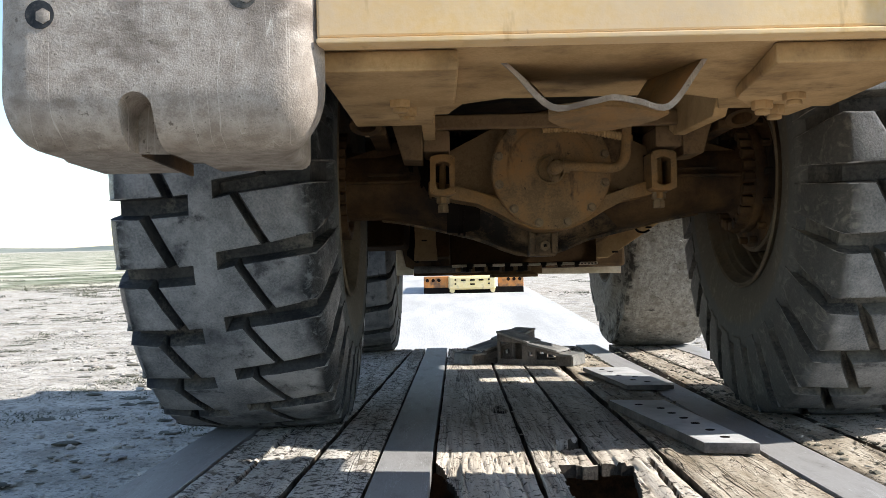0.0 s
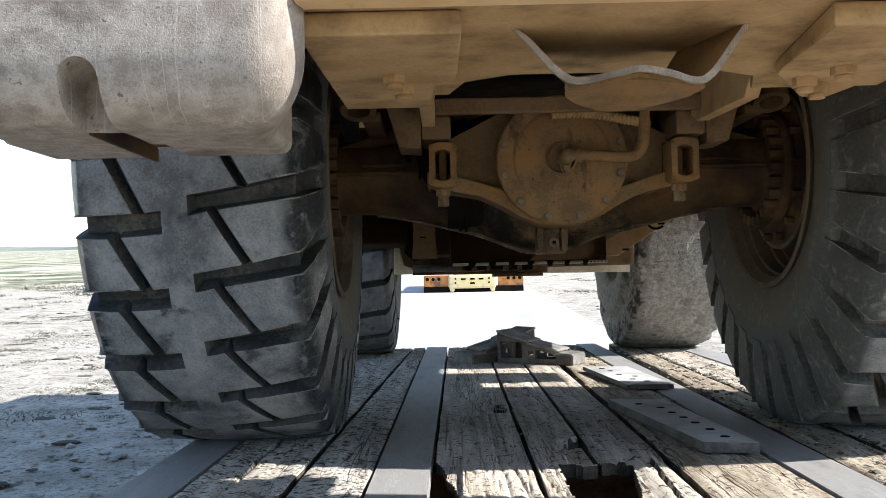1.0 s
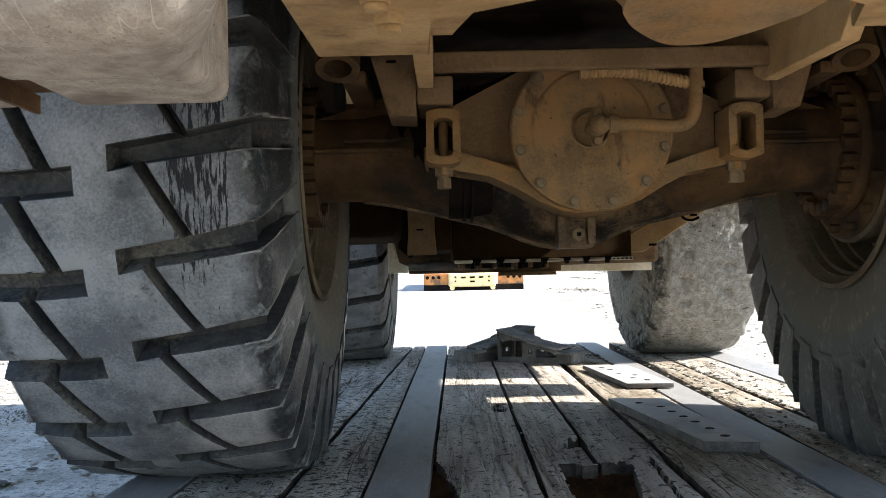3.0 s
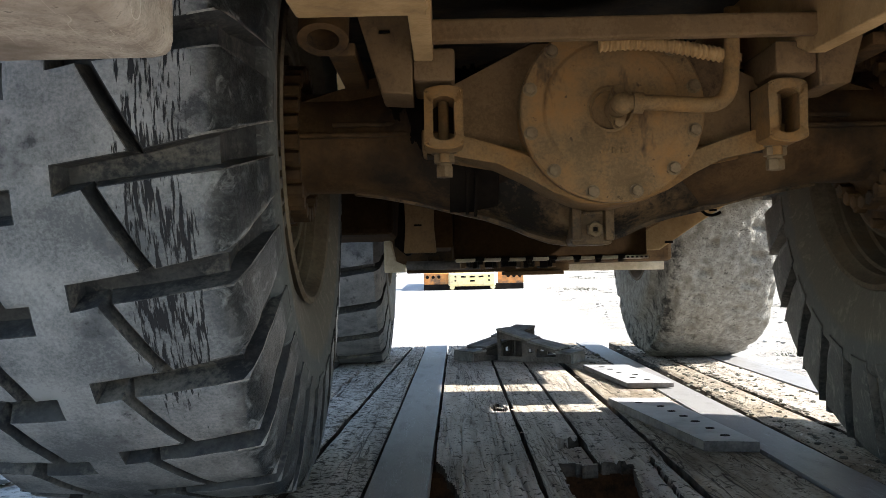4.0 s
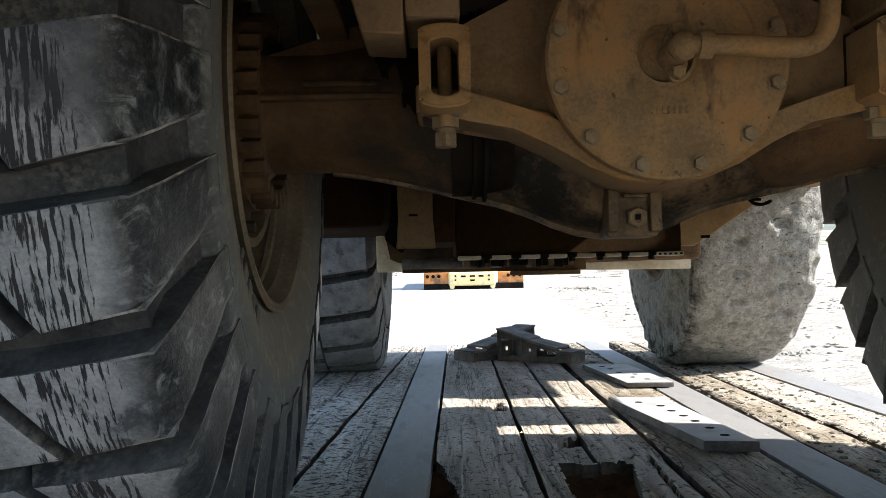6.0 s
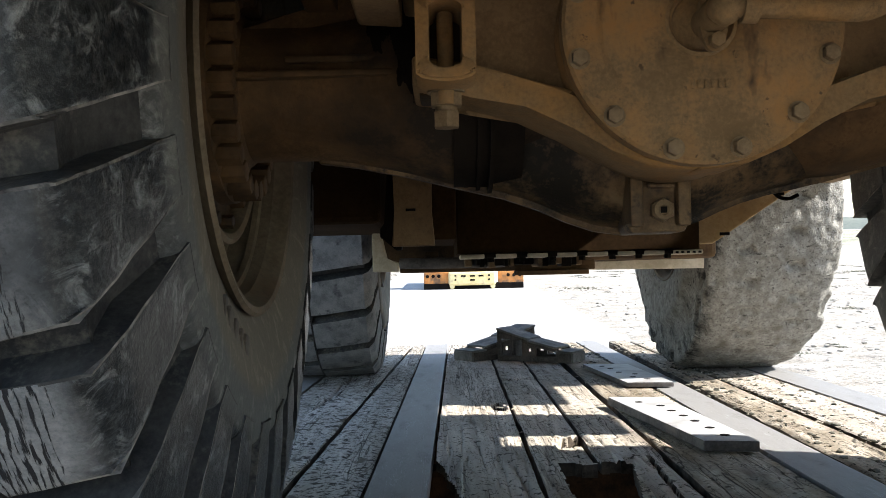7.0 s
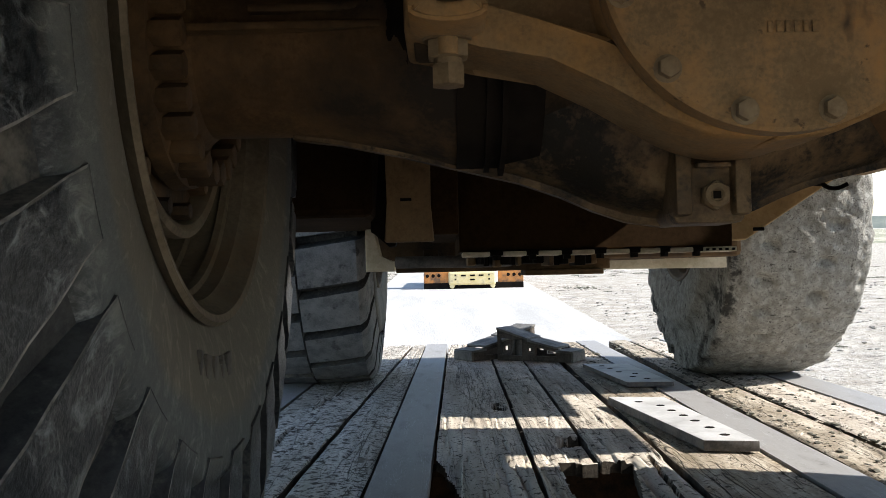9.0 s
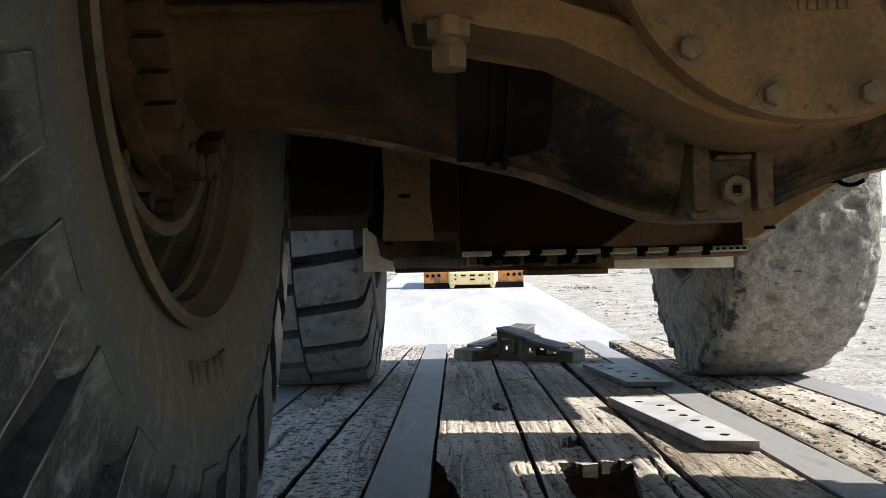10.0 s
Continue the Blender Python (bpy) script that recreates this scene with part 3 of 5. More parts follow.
def scatter():
    """Loose stones and dry tufts on the open ground, one mesh each."""
    rnd = random.Random(5)
    bm = bmesh.new()
    bmesh.ops.create_icosphere(bm, subdivisions=1, radius=1)
    ball_v, ball_f = [v.co.copy() for v in bm.verts], [[v.index for v in f.verts] for f in bm.faces]
    bm.free()
    verts, faces = [], []
    for k in range(9000):
        side = rnd.random()
        if side < 0.62:
            x, y = -1.3 - 9 * rnd.random() ** 1.5, 2.0 + 16 * rnd.random() ** 1.4
        else:
            x, y = 2.6 + 8 * rnd.random(), 3.0 + 20 * rnd.random() ** 1.2
        r = 0.008 + 0.036 * rnd.random() ** 5
        o = len(verts)
        sx, sy, sz = r * (0.8 + 0.6 * rnd.random()), r * (0.8 + 0.6 * rnd.random()), r * (0.35 + 0.3 * rnd.random())
        ph = rnd.random() * 6
        for c in ball_v:
            j = 0.85 + 0.3 * rnd.random()
            u, v = c.x * sx * j, c.y * sy * j
            verts.append((x + u * math.cos(ph) - v * math.sin(ph), y + u * math.sin(ph) + v * math.cos(ph), 0.01 + c.z * sz * j))
        faces += [tuple(o + q for q in f) for f in ball_f]
    me = bpy.data.meshes.new("stones")
    me.from_pydata(verts, [], faces)
    me.materials.append(M_STONE)
    tagged(new("stones", me), "scattered small grey stones on dry earth", "stones", kind="stuff")
    verts, faces = [], []
    for k in range(560):
        x, y = (-1.6 - 14 * rnd.random() ** 1.3, 3.5 + 34 * rnd.random() ** 1.2) if rnd.random() < 0.75 else (3.2 + 12 * rnd.random(), 9 + 30 * rnd.random())
        size = (0.04 + 0.11 * rnd.random() ** 2) * (2.2 if y > 20 else 1)
        for b in range(70):
            a, lean = rnd.random() * 6.283, 0.8 + 1.6 * rnd.random()
            px, py = x + rnd.gauss(0, size * 0.8), y + rnd.gauss(0, size * 0.8)
            h = size * (0.08 + 0.18 * rnd.random())
            o = len(verts)
            dx, dy = math.cos(a), math.sin(a)
            w = 0.010
            verts += [(px - dy * w, py + dx * w, 0), (px + dy * w, py - dx * w, 0), (px + dx * h * lean, py + dy * h * lean, h)]
            faces.append((o, o + 1, o + 2))
    # flat mats of weeds
    for k in range(70):
        y = 7.0 + 11 * rnd.random()
        x, size = -(0.24 + 0.28 * rnd.random()) * y, 0.05 + 0.16 * rnd.random() ** 2
        for b in range(150):
            a, px, py = rnd.random() * 6.283, x + rnd.gauss(0, size * 1.5), y + rnd.gauss(0, size)
            h, w, dx, dy, o = 0.006 + 0.018 * rnd.random(), 0.007, math.cos(a), math.sin(a), len(verts)
            verts += [(px - dy * w, py + dx * w, 0.004), (px + dy * w, py - dx * w, 0.004), (px + dx * h * 1.6, py + dy * h * 1.6, h)]
            faces.append((o, o + 1, o + 2))
    # low shrubs far out
    for k in range(110):
        y = 24 + 26 * rnd.random()
        x, size = -(0.22 + 0.34 * rnd.random()) * y, 0.10 + 0.25 * rnd.random() ** 2
        for b in range(60):
            a, px, py = rnd.random() * 6.283, x + rnd.gauss(0, size * 1.4), y + rnd.gauss(0, size)
            h, w, dx, dy, o = size * (0.10 + 0.2 * rnd.random()), 0.018, math.cos(a), math.sin(a), len(verts)
            verts += [(px - dy * w, py + dx * w, 0.008), (px + dy * w, py - dx * w, 0.008), (px + dx * h, py + dy * h, 0.008 + h)]
            faces.append((o, o + 1, o + 2))
    me = bpy.data.meshes.new("dry_tufts")
    me.from_pydata(verts, [], faces)
    me.materials.append(M_TUFT)
    clods(rnd, ball_v, ball_f)
    tagged(new("dry_tufts", me), "low dry grey-green tufts on the earth", "dry grass", kind="stuff")


scatter()

# ---- trailer deck ----
SKEW = 0.018          # the planks run slightly askew to the loader's way
END_Y = 6.9


def deck_x(x, y):
    return x + SKEW * y


def plank(name, x0, x1, y0, y1, mat, parent, seed, gap=None, thick=0.06, rough=0.0024, dx=0.014, dy=0.03, sink=None, lean=(0, 0)):
    """A long timber: a fine top sheet with cracks and worn edges, closed at its sides; gap(x, y) is where it has rotted away."""
    nx, ny = max(2, round((x1 - x0) / dx)), max(2, round((y1 - y0) / dy))
    me_v, me_f = [], []
    idx = {}

    def top(i, j):
        if (i, j) not in idx:
            y = y0 + (y1 - y0) * j / ny
            xa, xb = x0 + lean[0] * (y - 2.45), x1 + lean[1] * (y - 2.45)
            x, z = xa + (xb - xa) * i / nx, 0.0
            if rough:
                g = noise.fractal(Vector((x * 55 + seed * 9, y * 2.2, seed)), 1.0, 2.0, 4)
                z = rough * (g - 0.2) - 0.55 * rough * abs(noise.noise(Vector((x * 24, y * 1.1, seed + 4)))) 
                c = abs(noise.noise(Vector((x * 16 + seed, y * 0.7, seed * 2))))
                if c < 0.06:
                    z -= rough * 2.2 * (1 - c / 0.06)
                if i in (0, nx):
                    z -= 0.003 + 0.005 * abs(noise.noise(Vector((seed, y * 4, 1))))
                    x += (0.006 if i == 0 else -0.006) * (0.6 + noise.noise(Vector((seed * 3 + i, y * 3, 0))))
            if sink:
                z -= sink(x, y)
            idx[i, j] = len(me_v)
            me_v.append((deck_x(x, y), y, z))
        return idx[i, j]

    faces, rotten = {}, []
    for i in range(nx):
        for j in range(ny):
            xc, yc = x0 + (x1 - x0) * (i + .5) / nx, y0 + (y1 - y0) * (j + .5) / ny
            if gap and gap(xc, yc):
                continue
            faces[i, j] = True
            me_f.append((top(i, j), top(i + 1, j), top(i + 1, j + 1), top(i, j + 1)))
            rotten.append(1 if sink and sink(xc, yc) > 0.0165 else 0)
    low = {}

    def bottom(k):
        if k not in low:
            low[k] = len(me_v)
            x, y = me_v[k][:2]
            me_v.append((x, y, -thick if y > 3.1 or not rough else -0.038))
        return low[k]
    for (i, j) in list(faces):
        for (di, dj), (a, b) in {(-1, 0): ((i, j + 1), (i, j)), (1, 0): ((i + 1, j), (i + 1, j + 1)), (0, -1): ((i, j), (i + 1, j)), (0, 1): ((i + 1, j + 1), (i, j + 1))}.items():
            if (i + di, j + dj) not in faces:
                p, q = top(*a), top(*b)
                me_f.append((q, p, bottom(p), bottom(q)))
    me = bpy.data.meshes.new(name)
    me.from_pydata(me_v, [], me_f)
    me.materials.append(mat)
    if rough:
        # sides, broken ends and deep rot: darker wood, with the gaps' shade painted in
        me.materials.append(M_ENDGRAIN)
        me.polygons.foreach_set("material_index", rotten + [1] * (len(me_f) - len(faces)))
        me.polygons.foreach_set("use_smooth", [True] * len(me.polygons))
        me.set_sharp_from_angle(angle=radians(50))
    return part(name, me, mat, parent)


def rag(x, y, s):
    return noise.fractal(Vector((x * 22, y * 6, s)), 1.0, 2.0, 3)


trailer = thing("trailer_deck", "lowbed trailer deck of weathered split planks and steel strips", "trailer", DECK)


def trailer_parts():
    near = 0.9
    # left planks
    spans = [(-0.737, -0.457, None, M_WOOD_PIT, (0, 0.024)), (-0.447, -0.250, None, M_WOOD_PIT, (0.024, 0))]
    hole_a = lambda x, y: x < -0.078 + 0.15 * (2.76 - y) + 0.014 * rag(0, y, 2)
    hole_b = lambda x, y: x > 0.272 + 0.008 * rag(0, y, 3) and y < 2.575 + 0.03 * noise.noise(Vector((x * 15, 0, 6))) + 0.02 * noise.noise(Vector((x * 42, 0, 2)))

    def worn(x, y):
        # a broken-out pocket in front of the hole, and splintered ends
        a = abs(x - 0.352) / 0.048 + 0.25 * rag(x, y, 9)
        b = abs(y - 2.79) / 0.20 + 0.12 * rag(x * 2, y, 11)
        d = 0.015 * min(1, max(0, (1 - max(a, b)) * 9))
        # the deep gouge at the pocket's far end
        a = abs(x - 0.350) / 0.046 + 0.20 * rag(x * 2, y, 4)
        b = abs(y - 2.945 - 0.2 * (x - 0.35)) / 0.045 + 0.25 * rag(x * 3, y * 3, 12)
        d += 0.034 * min(1, max(0, (1 - max(a, b)) * 6))
        # a knot fallen out
        a, b = (x - 0.158) / 0.034 + 0.4 * rag(x, y, 5), (y - 3.70) / 0.12
        d += 0.042 * min(1, max(0, (1 - a * a - b * b) * 3))
        split = abs(x + 0.613 - 0.018 * (y - 2.85) + 0.014 * noise.noise(Vector((0, y * 4.5, 3.3))))
        if split < 0.009 and noise.noise(Vector((2.2, y * 2.1, 8.1))) > -0.15:
            d += 0.02 * (1 - split / 0.009)
        if 0.20 < x < 0.392:
            joint = abs(y - 4.54 - 0.55 * (x - 0.2) - 0.04 * noise.noise(Vector((x * 20, 0, 4.4))))
            d += 0.036 * max(0, 1 - joint / 0.04)
        # long open cracks towards the broken ends
        if -0.1 < x < 0.60 and y < 3.4:
            c = abs(noise.noise(Vector((x * 30 + 0.5 * noise.noise(Vector((x * 4, y * 2.5, 1.0))), y * 1.3, 6.6))))
            d += 0.006 * max(0, 1 - c / 0.05) * min(1, (3.4 - y) / 0.6)
        if -0.1 < x < 0.0:
            d += 0.012 * min(1, max(0, (2.95 - y) / 0.3 + 0.4 * rag(x, y, 3) - 0.2)) ** 2
        if 0.47 < x < 0.595 and y < 2.66:
            # the end of this timber is rounded off and split
            d += 0.018 * max(0, abs(x - 0.535) / 0.06 - 0.45) + (0.02 if abs(x - 0.545 + 0.05 * (2.6 - y)) < 0.006 else 0)
        return d
    hole_c = lambda x, y: x < 0.488 - 0.12 * (2.6 - y) + 0.008 * rag(0, y, 8) and y < 2.60 + 0.03 * noise.noise(Vector((x * 15, 0, 7))) + 0.02 * noise.noise(Vector((x * 42, 0, 3)))
    spans += [(-0.080, 0.202, hole_a, M_WOOD, (0, 0)), (0.209, 0.389, hole_b, M_WOOD, (0, 0)), (0.396, 0.592, hole_c, M_WOOD, (0, 0)), (0.602, 0.890, None, M_WOOD_DIRT, (0.008, 0))]
    spans += [(1.056, 1.245, None, M_WOOD_DIRT, (0.02, 0.008)), (1.262, 1.53, None, M_WOOD, (0.008, 0))]
    for k, (a, b, gap, timber, lean) in enumerate(spans):
        fine = gap is not None
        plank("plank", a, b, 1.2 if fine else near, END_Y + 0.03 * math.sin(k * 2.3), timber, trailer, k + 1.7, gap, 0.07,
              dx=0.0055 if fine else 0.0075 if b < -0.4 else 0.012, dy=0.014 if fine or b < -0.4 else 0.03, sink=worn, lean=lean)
    for a, b in ((-0.91, -0.745), (-0.243, -0.088), (0.898, 1.046), (1.54, 1.71)):
        plank("steel_strip", a, b, near, END_Y + 0.05, M_STRIP, trailer, 0, None, 0.05, 0, 0.2, 4.0)
    # frame under the planks
    for x in (-0.45, 1.25):
        bm = bmesh.new()
        box(bm, x - 0.09, x + 0.09, -1.0, END_Y, -0.085, -0.065)
        box(bm, x - 0.01, x + 0.01, -1.0, END_Y, -0.36, -0.085)
        box(bm, x - 0.09, x + 0.09, -1.0, END_Y, -0.38, -0.36)
        part("main_beam", bm, M_RUST, trailer)
    # unseen side plates, added to keep the space under the holes dark
    for x in (-0.90, 1.66):
        bm = bmesh.new()
        box(bm, x - 0.012, x + 0.012, -1.0, END_Y, -0.36, -0.066)
        part("side_rail", bm, M_RUST, trailer)
    for i in range(11):
        y = 0.55 + 0.58 * i
        bm = bmesh.new()
        box(bm, -0.85, 1.70, y - 0.05, y + 0.05, -0.085, -0.064)
        box(bm, -0.85, 1.70, y - 0.008, y + 0.008, -0.20, -0.085)
        part("cross_beam", bm, M_RUST, trailer)
    bm = bmesh.new()
    box(bm, -0.80, 1.85, END_Y - 0.02, END_Y + 0.06, -0.40, -0.07)
    part("end_beam", bm, M_RUST, trailer)
    bm = bmesh.new()
    box(bm, -0.91, 1.71, -1.0, 0.88, -0.06, 0.0)
    part("rear_decking", bm, M_WOOD, trailer)
    bm = bmesh.new()
    prism(bm, [(-1.0, -0.06), (-1.0, 0.0), (-1.5, 0.42), (-4.8, 0.42), (-4.8, 0.30), (-1.45, 0.30), (-1.1, -0.06)], 'x', -0.91, 1.71)
    part("rear_bridge", bm, M_RUST, trailer, "raised rear end of the deck over its axles")


trailer_parts()


def holed_bar(corners, thick, holes, label):
    """A loose flat bar with punched holes, lying on the deck. corners in deck space, in order."""
    ob = thing("steel_bar", label, "steel bar", DECK, "loose bars on the deck")
    bm = bmesh.new()
    prism(bm, corners, 'z', 0.006, 0.006 + thick, 0.003)
    bm.normal_update()
    for f in bm.faces:
        f.material_index = 0 if abs(f.normal.z) > 0.7 else 1
    body = part("bar", bm, [M_STEEL, M_EDGE], ob)
    (ax, ay), (bx, by), (cx, cy), (dx_, dy_) = corners
    for u, v in holes:
        bm = bmesh.new()
        x = (ax * (1 - u) + bx * u) * (1 - v) + (dx_ * (1 - u) + cx * u) * v
        y = (ay * (1 - u) + by * u) * (1 - v) + (dy_ * (1 - u) + cy * u) * v
        rod(bm, (x, y, 0.006 + thick - 0.012), (x, y, 0.006 + thick + 0.0015), 0.015, 14)
        part("bolt_hole", bm, M_BLACK, body, "dark punched hole")
    return ob


holed_bar([(0.656, 3.62), (0.763, 2.675), (0.918, 2.645), (0.87, 3.58)], 0.032,
          [(0.15, .35), (0.25, .6), (0.38, .6), (0.5, .62), (0.62, .62), (0.76, .62), (0.9, .6)], "grey steel bar with bolt holes lying on planks")
holed_bar([(0.77, 5.0), (0.84, 4.15), (1.05, 4.13), (1.01, 4.95)], 0.022,
          [(0.15, .3), (0.3, .35), (0.5, .35), (0.6, .6), (0.75, .4), (0.85, .6)], "flat grey steel bar with bolt holes on planks")


def chock(m, label):
    ob = thing("wheel_chock", label, "wheel chock", DECK @ m, "wheel chocks")
    L, W = 0.485, 0.19
    for y0 in (0.0, W - 0.018):
        # a cheek with a tall opening, a round one and a long tapering one
        bm = bmesh.new()
        bars = [[(0, 0), (0.02, 0), (0.02, 0.189), (0, 0.195)], [(0.02, 0), (L, 0), (L, 0.032), (0.02, 0.032)],
                [(0.02, 0.137), (0.165, 0.128), (0.165, 0.145), (0.02, 0.189)], [(0.165, 0.032), (0.205, 0.032), (0.205, 0.134), (0.165, 0.145)],
                [(0.205, 0.032), (0.235, 0.032), (0.235, 0.052), (0.205, 0.052)], [(0.205, 0.080), (0.235, 0.078), (0.235, 0.124), (0.205, 0.134)],
                [(0.235, 0.032), (0.255, 0.032), (0.255, 0.119), (0.235, 0.124)], [(0.255, 0.088), (0.385, 0.058), (0.385, 0.090), (0.255, 0.119)],
                [(0.385, 0.032), (L, 0.032), (L, 0.060), (0.42, 0.064), (0.385, 0.090)]]
        for b in bars:
            prism(bm, b, 'y', y0, y0 + 0.018)
        part("cheek", bm, M_CHOCK, ob)
    bm = bmesh.new()
    box(bm, 0.088, 0.10, 0.05, W - 0.05, 0, 0.15)
    part("inner_rib", bm, M_CHOCK, ob)
    for (x0, z0), (x1, z1) in (((-0.004, 0.203), (0.205, 0.140)), ((0.20, 0.133), (0.395, 0.090)), ((0.385, 0.072), (L + 0.006, 0.065))):
        bm = bmesh.new()
        prism(bm, [(x0, z0 - 0.014), (x1, z1 - 0.014), (x1, z1), (x0, z0)], 'y', -0.007, W + 0.007, 0.003)
        part("tread_plate", bm, M_TREADPLATE, ob, "dust-covered sloping plate")
    bm = bmesh.new()
    box(bm, L - 0.004, L + 0.012, -0.004, W + 0.004, 0, 0.056, 0.003)
    part("toe", bm, M_TREADPLATE, ob)
    return ob


chock(pose(0.338, 5.58, 0, 0, 0, -30), "black dusty wheel chock with cut-out cheeks on planks")
chock(pose(0.490, 5.98, 0, 0, 0, 213), "black dusty wheel chock set crosswise behind another")


def chips():
    """Splinters and crumbs of dirt on the planks."""
    rnd = random.Random(11)
    verts, faces = [], []
    for k in range(420):
        if rnd.random() < 0.6:
            x, y = 1.08 + 0.42 * rnd.random(), 2.2 + 4 * rnd.random()
        else:
            x, y = -0.05 + 0.9 * rnd.random(), 3.0 + 3.5 * rnd.random()
        a, l, w = rnd.gauss(1.57, 0.7), 0.003 + 0.02 * rnd.random() ** 3, 0.002 + 0.0025 * rnd.random()
        c, s = math.cos(a), math.sin(a)
        o = len(verts)
        for u, v, z in ((-l, -w, 0.002), (l, -w, 0.002), (l, w, 0.002), (-l, w, 0.002), (-l * 0.7, 0, 0.004), (l * 0.7, 0, 0.006)):
            verts.append((deck_x(x, y) + u * c - v * s, y + u * s + v * c, z))
        faces += [(o, o + 1, o + 5, o + 4), (o + 2, o + 3, o + 4, o + 5), (o + 1, o + 2, o + 5), (o + 3, o, o + 4)]
    me = bpy.data.meshes.new("wood_chips")
    me.from_pydata(verts, [], faces)
    me.materials.append(M_WOOD)
    ob = tagged(new("wood_chips", me), "loose splinters and dry crumbs on weathered planks", "wood chips", kind="stuff")
    ob.matrix_world = DECK


chips()


def deck_dirt():
    """Brown crumbs of earth trodden into the joints of the deck."""
    rnd = random.Random(23)
    bm = bmesh.new()
    bmesh.ops.create_icosphere(bm, subdivisions=1, radius=1)
    ball_v, ball_f = [v.co.copy() for v in bm.verts], [[v.index for v in f.verts] for f in bm.faces]
    bm.free()
    verts, faces = [], []
    for k in range(1500):
        y = 2.2 + 4.4 * rnd.random()
        x = rnd.choice((1.09 + 0.07 * rnd.gauss(0, 1), 1.17 + 0.09 * rnd.gauss(0, 1), 1.275, 0.80 + 0.06 * rnd.gauss(0, 1), 0.895, 1.42 + 0.1 * rnd.gauss(0, 1))) + 0.010 * rnd.gauss(0, 1)
        if 0.896 < x < 1.05 or x > 1.53 or (0.6 < x < 0.95 and (y < 3.7 or 4.1 < y < 5.0)):
            continue
        r, o = 0.002 + 0.008 * rnd.random() ** 3, len(verts)
        for c in ball_v:
            j = 0.7 + 0.6 * rnd.random()
            verts.append((deck_x(x, y) + c.x * r * j * 1.3, y + c.y * r * j * 1.8, c.z * r * j * 0.6 + 0.001))
        faces += [tuple(o + q for q in f) for f in ball_f]
    me = bpy.data.meshes.new("deck_dirt")
    me.from_pydata(verts, [], faces)
    me.materials.append(M_CLOD)
    ob = tagged(new("deck_dirt", me), "brown crumbs of earth trodden into deck joints", "dirt", kind="stuff")
    ob.matrix_world = DECK


deck_dirt()


# ---- detached gooseneck ahead ----
def gooseneck():
    g = thing("trailer_gooseneck", "orange trailer gooseneck with black bumper and pale plate", "trailer gooseneck", pose(0.79, 21.9, 0, 0, 0, -1))
    bm = bmesh.new()
    box(bm, -1.21, 1.21, 0, 0.25, 0.0, 0.19, 0.02)
    part("bumper", bm, M_BLACK, g, "black rubber-faced bumper")
    for sx in (-1, 1):
        bm = bmesh.new()
        box(bm, min(sx * 0.60, sx * 1.21), max(sx * 0.60, sx * 1.21), 0.02, 0.3, 0.19, 0.46, 0.01)
        pnl = part("side_panel", bm, M_ORANGE, g)
        for k in range(3):
            bm = bmesh.new()
            x = sx * (0.84 + 0.14 * k)
            rod(bm, (x, 0.012, 0.37), (x, 0.05, 0.37), 0.042, 16)
            part("lamp_hole", bm, M_BLACK, pnl, "dark round opening")
    bm = bmesh.new()
    box(bm, -0.61, 0.54, -0.12, 0.1, 0.14, 0.47, 0.05)
    pl = part("coupling_plate", bm, M_PLATE_Y, g, "pale yellow slotted coupling plate")
    for x, z in ((-0.25, 0.37), (-0.03, 0.37), (0.18, 0.37), (-0.03, 0.27), (-0.44, 0.28), (0.37, 0.28), (-0.44, 0.38), (0.37, 0.38)):
        bm = bmesh.new()
        w = 0.06 if abs(x + 0.03) < 0.3 else 0.022
        box(bm, x - w, x + w, -0.125, -0.10, z - 0.022, z + 0.022, 0.008)
        part("slot", bm, M_BLACK, pl)
    for x in (-0.52, 0.46):
        bm = bmesh.new()
        rod(bm, (x, -0.10, 0.12), (x, 0.05, 0.12), 0.06, 16)
        part("pin_eye", bm, M_PLATE_Y, pl)
    bm = bmesh.new()
    box(bm, -0.5, 0.5, 0.26, 3.2, 0.46, 1.0, 0.03)
    box(bm, -1.15, 1.15, 0.3, 0.9, 0.47, 1.0, 0.03)
    part("neck", bm, M_ORANGE, g)


gooseneck()
# ---- wheel loader ----
# Loader space: x across, y from the rear axle towards its front, z above the deck.
HUB_Z, TYRE_X, FRONT_Y = 0.903, 1.05, 3.20
PITCHES = 27
loader = thing("wheel_loader", "dust-covered yellow wheel loader reversing onto a trailer deck", "wheel loader", DECK @ pose(0.393, 3.58, 0))

CARCASS = [(0.0, 0.868), (0.14, 0.866), (0.24, 0.858), (0.284, 0.850), (0.281, 0.825), (0.281, 0.768), (0.300, 0.709), (0.312, 0.668), (0.325, 0.660), (0.332, 0.652), (0.335, 0.640), (0.3365, 0.620), (0.338, 0.60), (0.334, 0.55), (0.325, 0.50), (0.316, 0.46), (0.300, 0.415)]


def along(q):
    """Point and outward normal of the carcass at q: 1 is the tread's edge, 1.6 well down the side."""
    s, a = (1 if q >= 0 else -1), abs(q)
    if a <= 1:
        x = 0.287 * a
        return Vector((s * x, 0.868 - 0.014 * a * a)), Vector((s * 0.10 * a, 1)).normalized()
    t = min((a - 1) / 0.85, 1)
    x = float(np.interp(t, (0, 0.12, 0.35, 0.59, 0.94, 1), (0.287, 0.281, 0.281, 0.300, 0.318, 0.322)))
    r = 0.854 - 0.245 * t
    nx = min(1, 0.25 + t * 2.2)
    return Vector((s * x, r)), Vector((s * nx, max(0.04, 0.9 - t * 1.6))).normalized()


def lug_height(q):
    a = abs(q)
    return 0.052 if a < 1 else 0.052 - 0.030 * min(1, (a - 1) / 0.7)


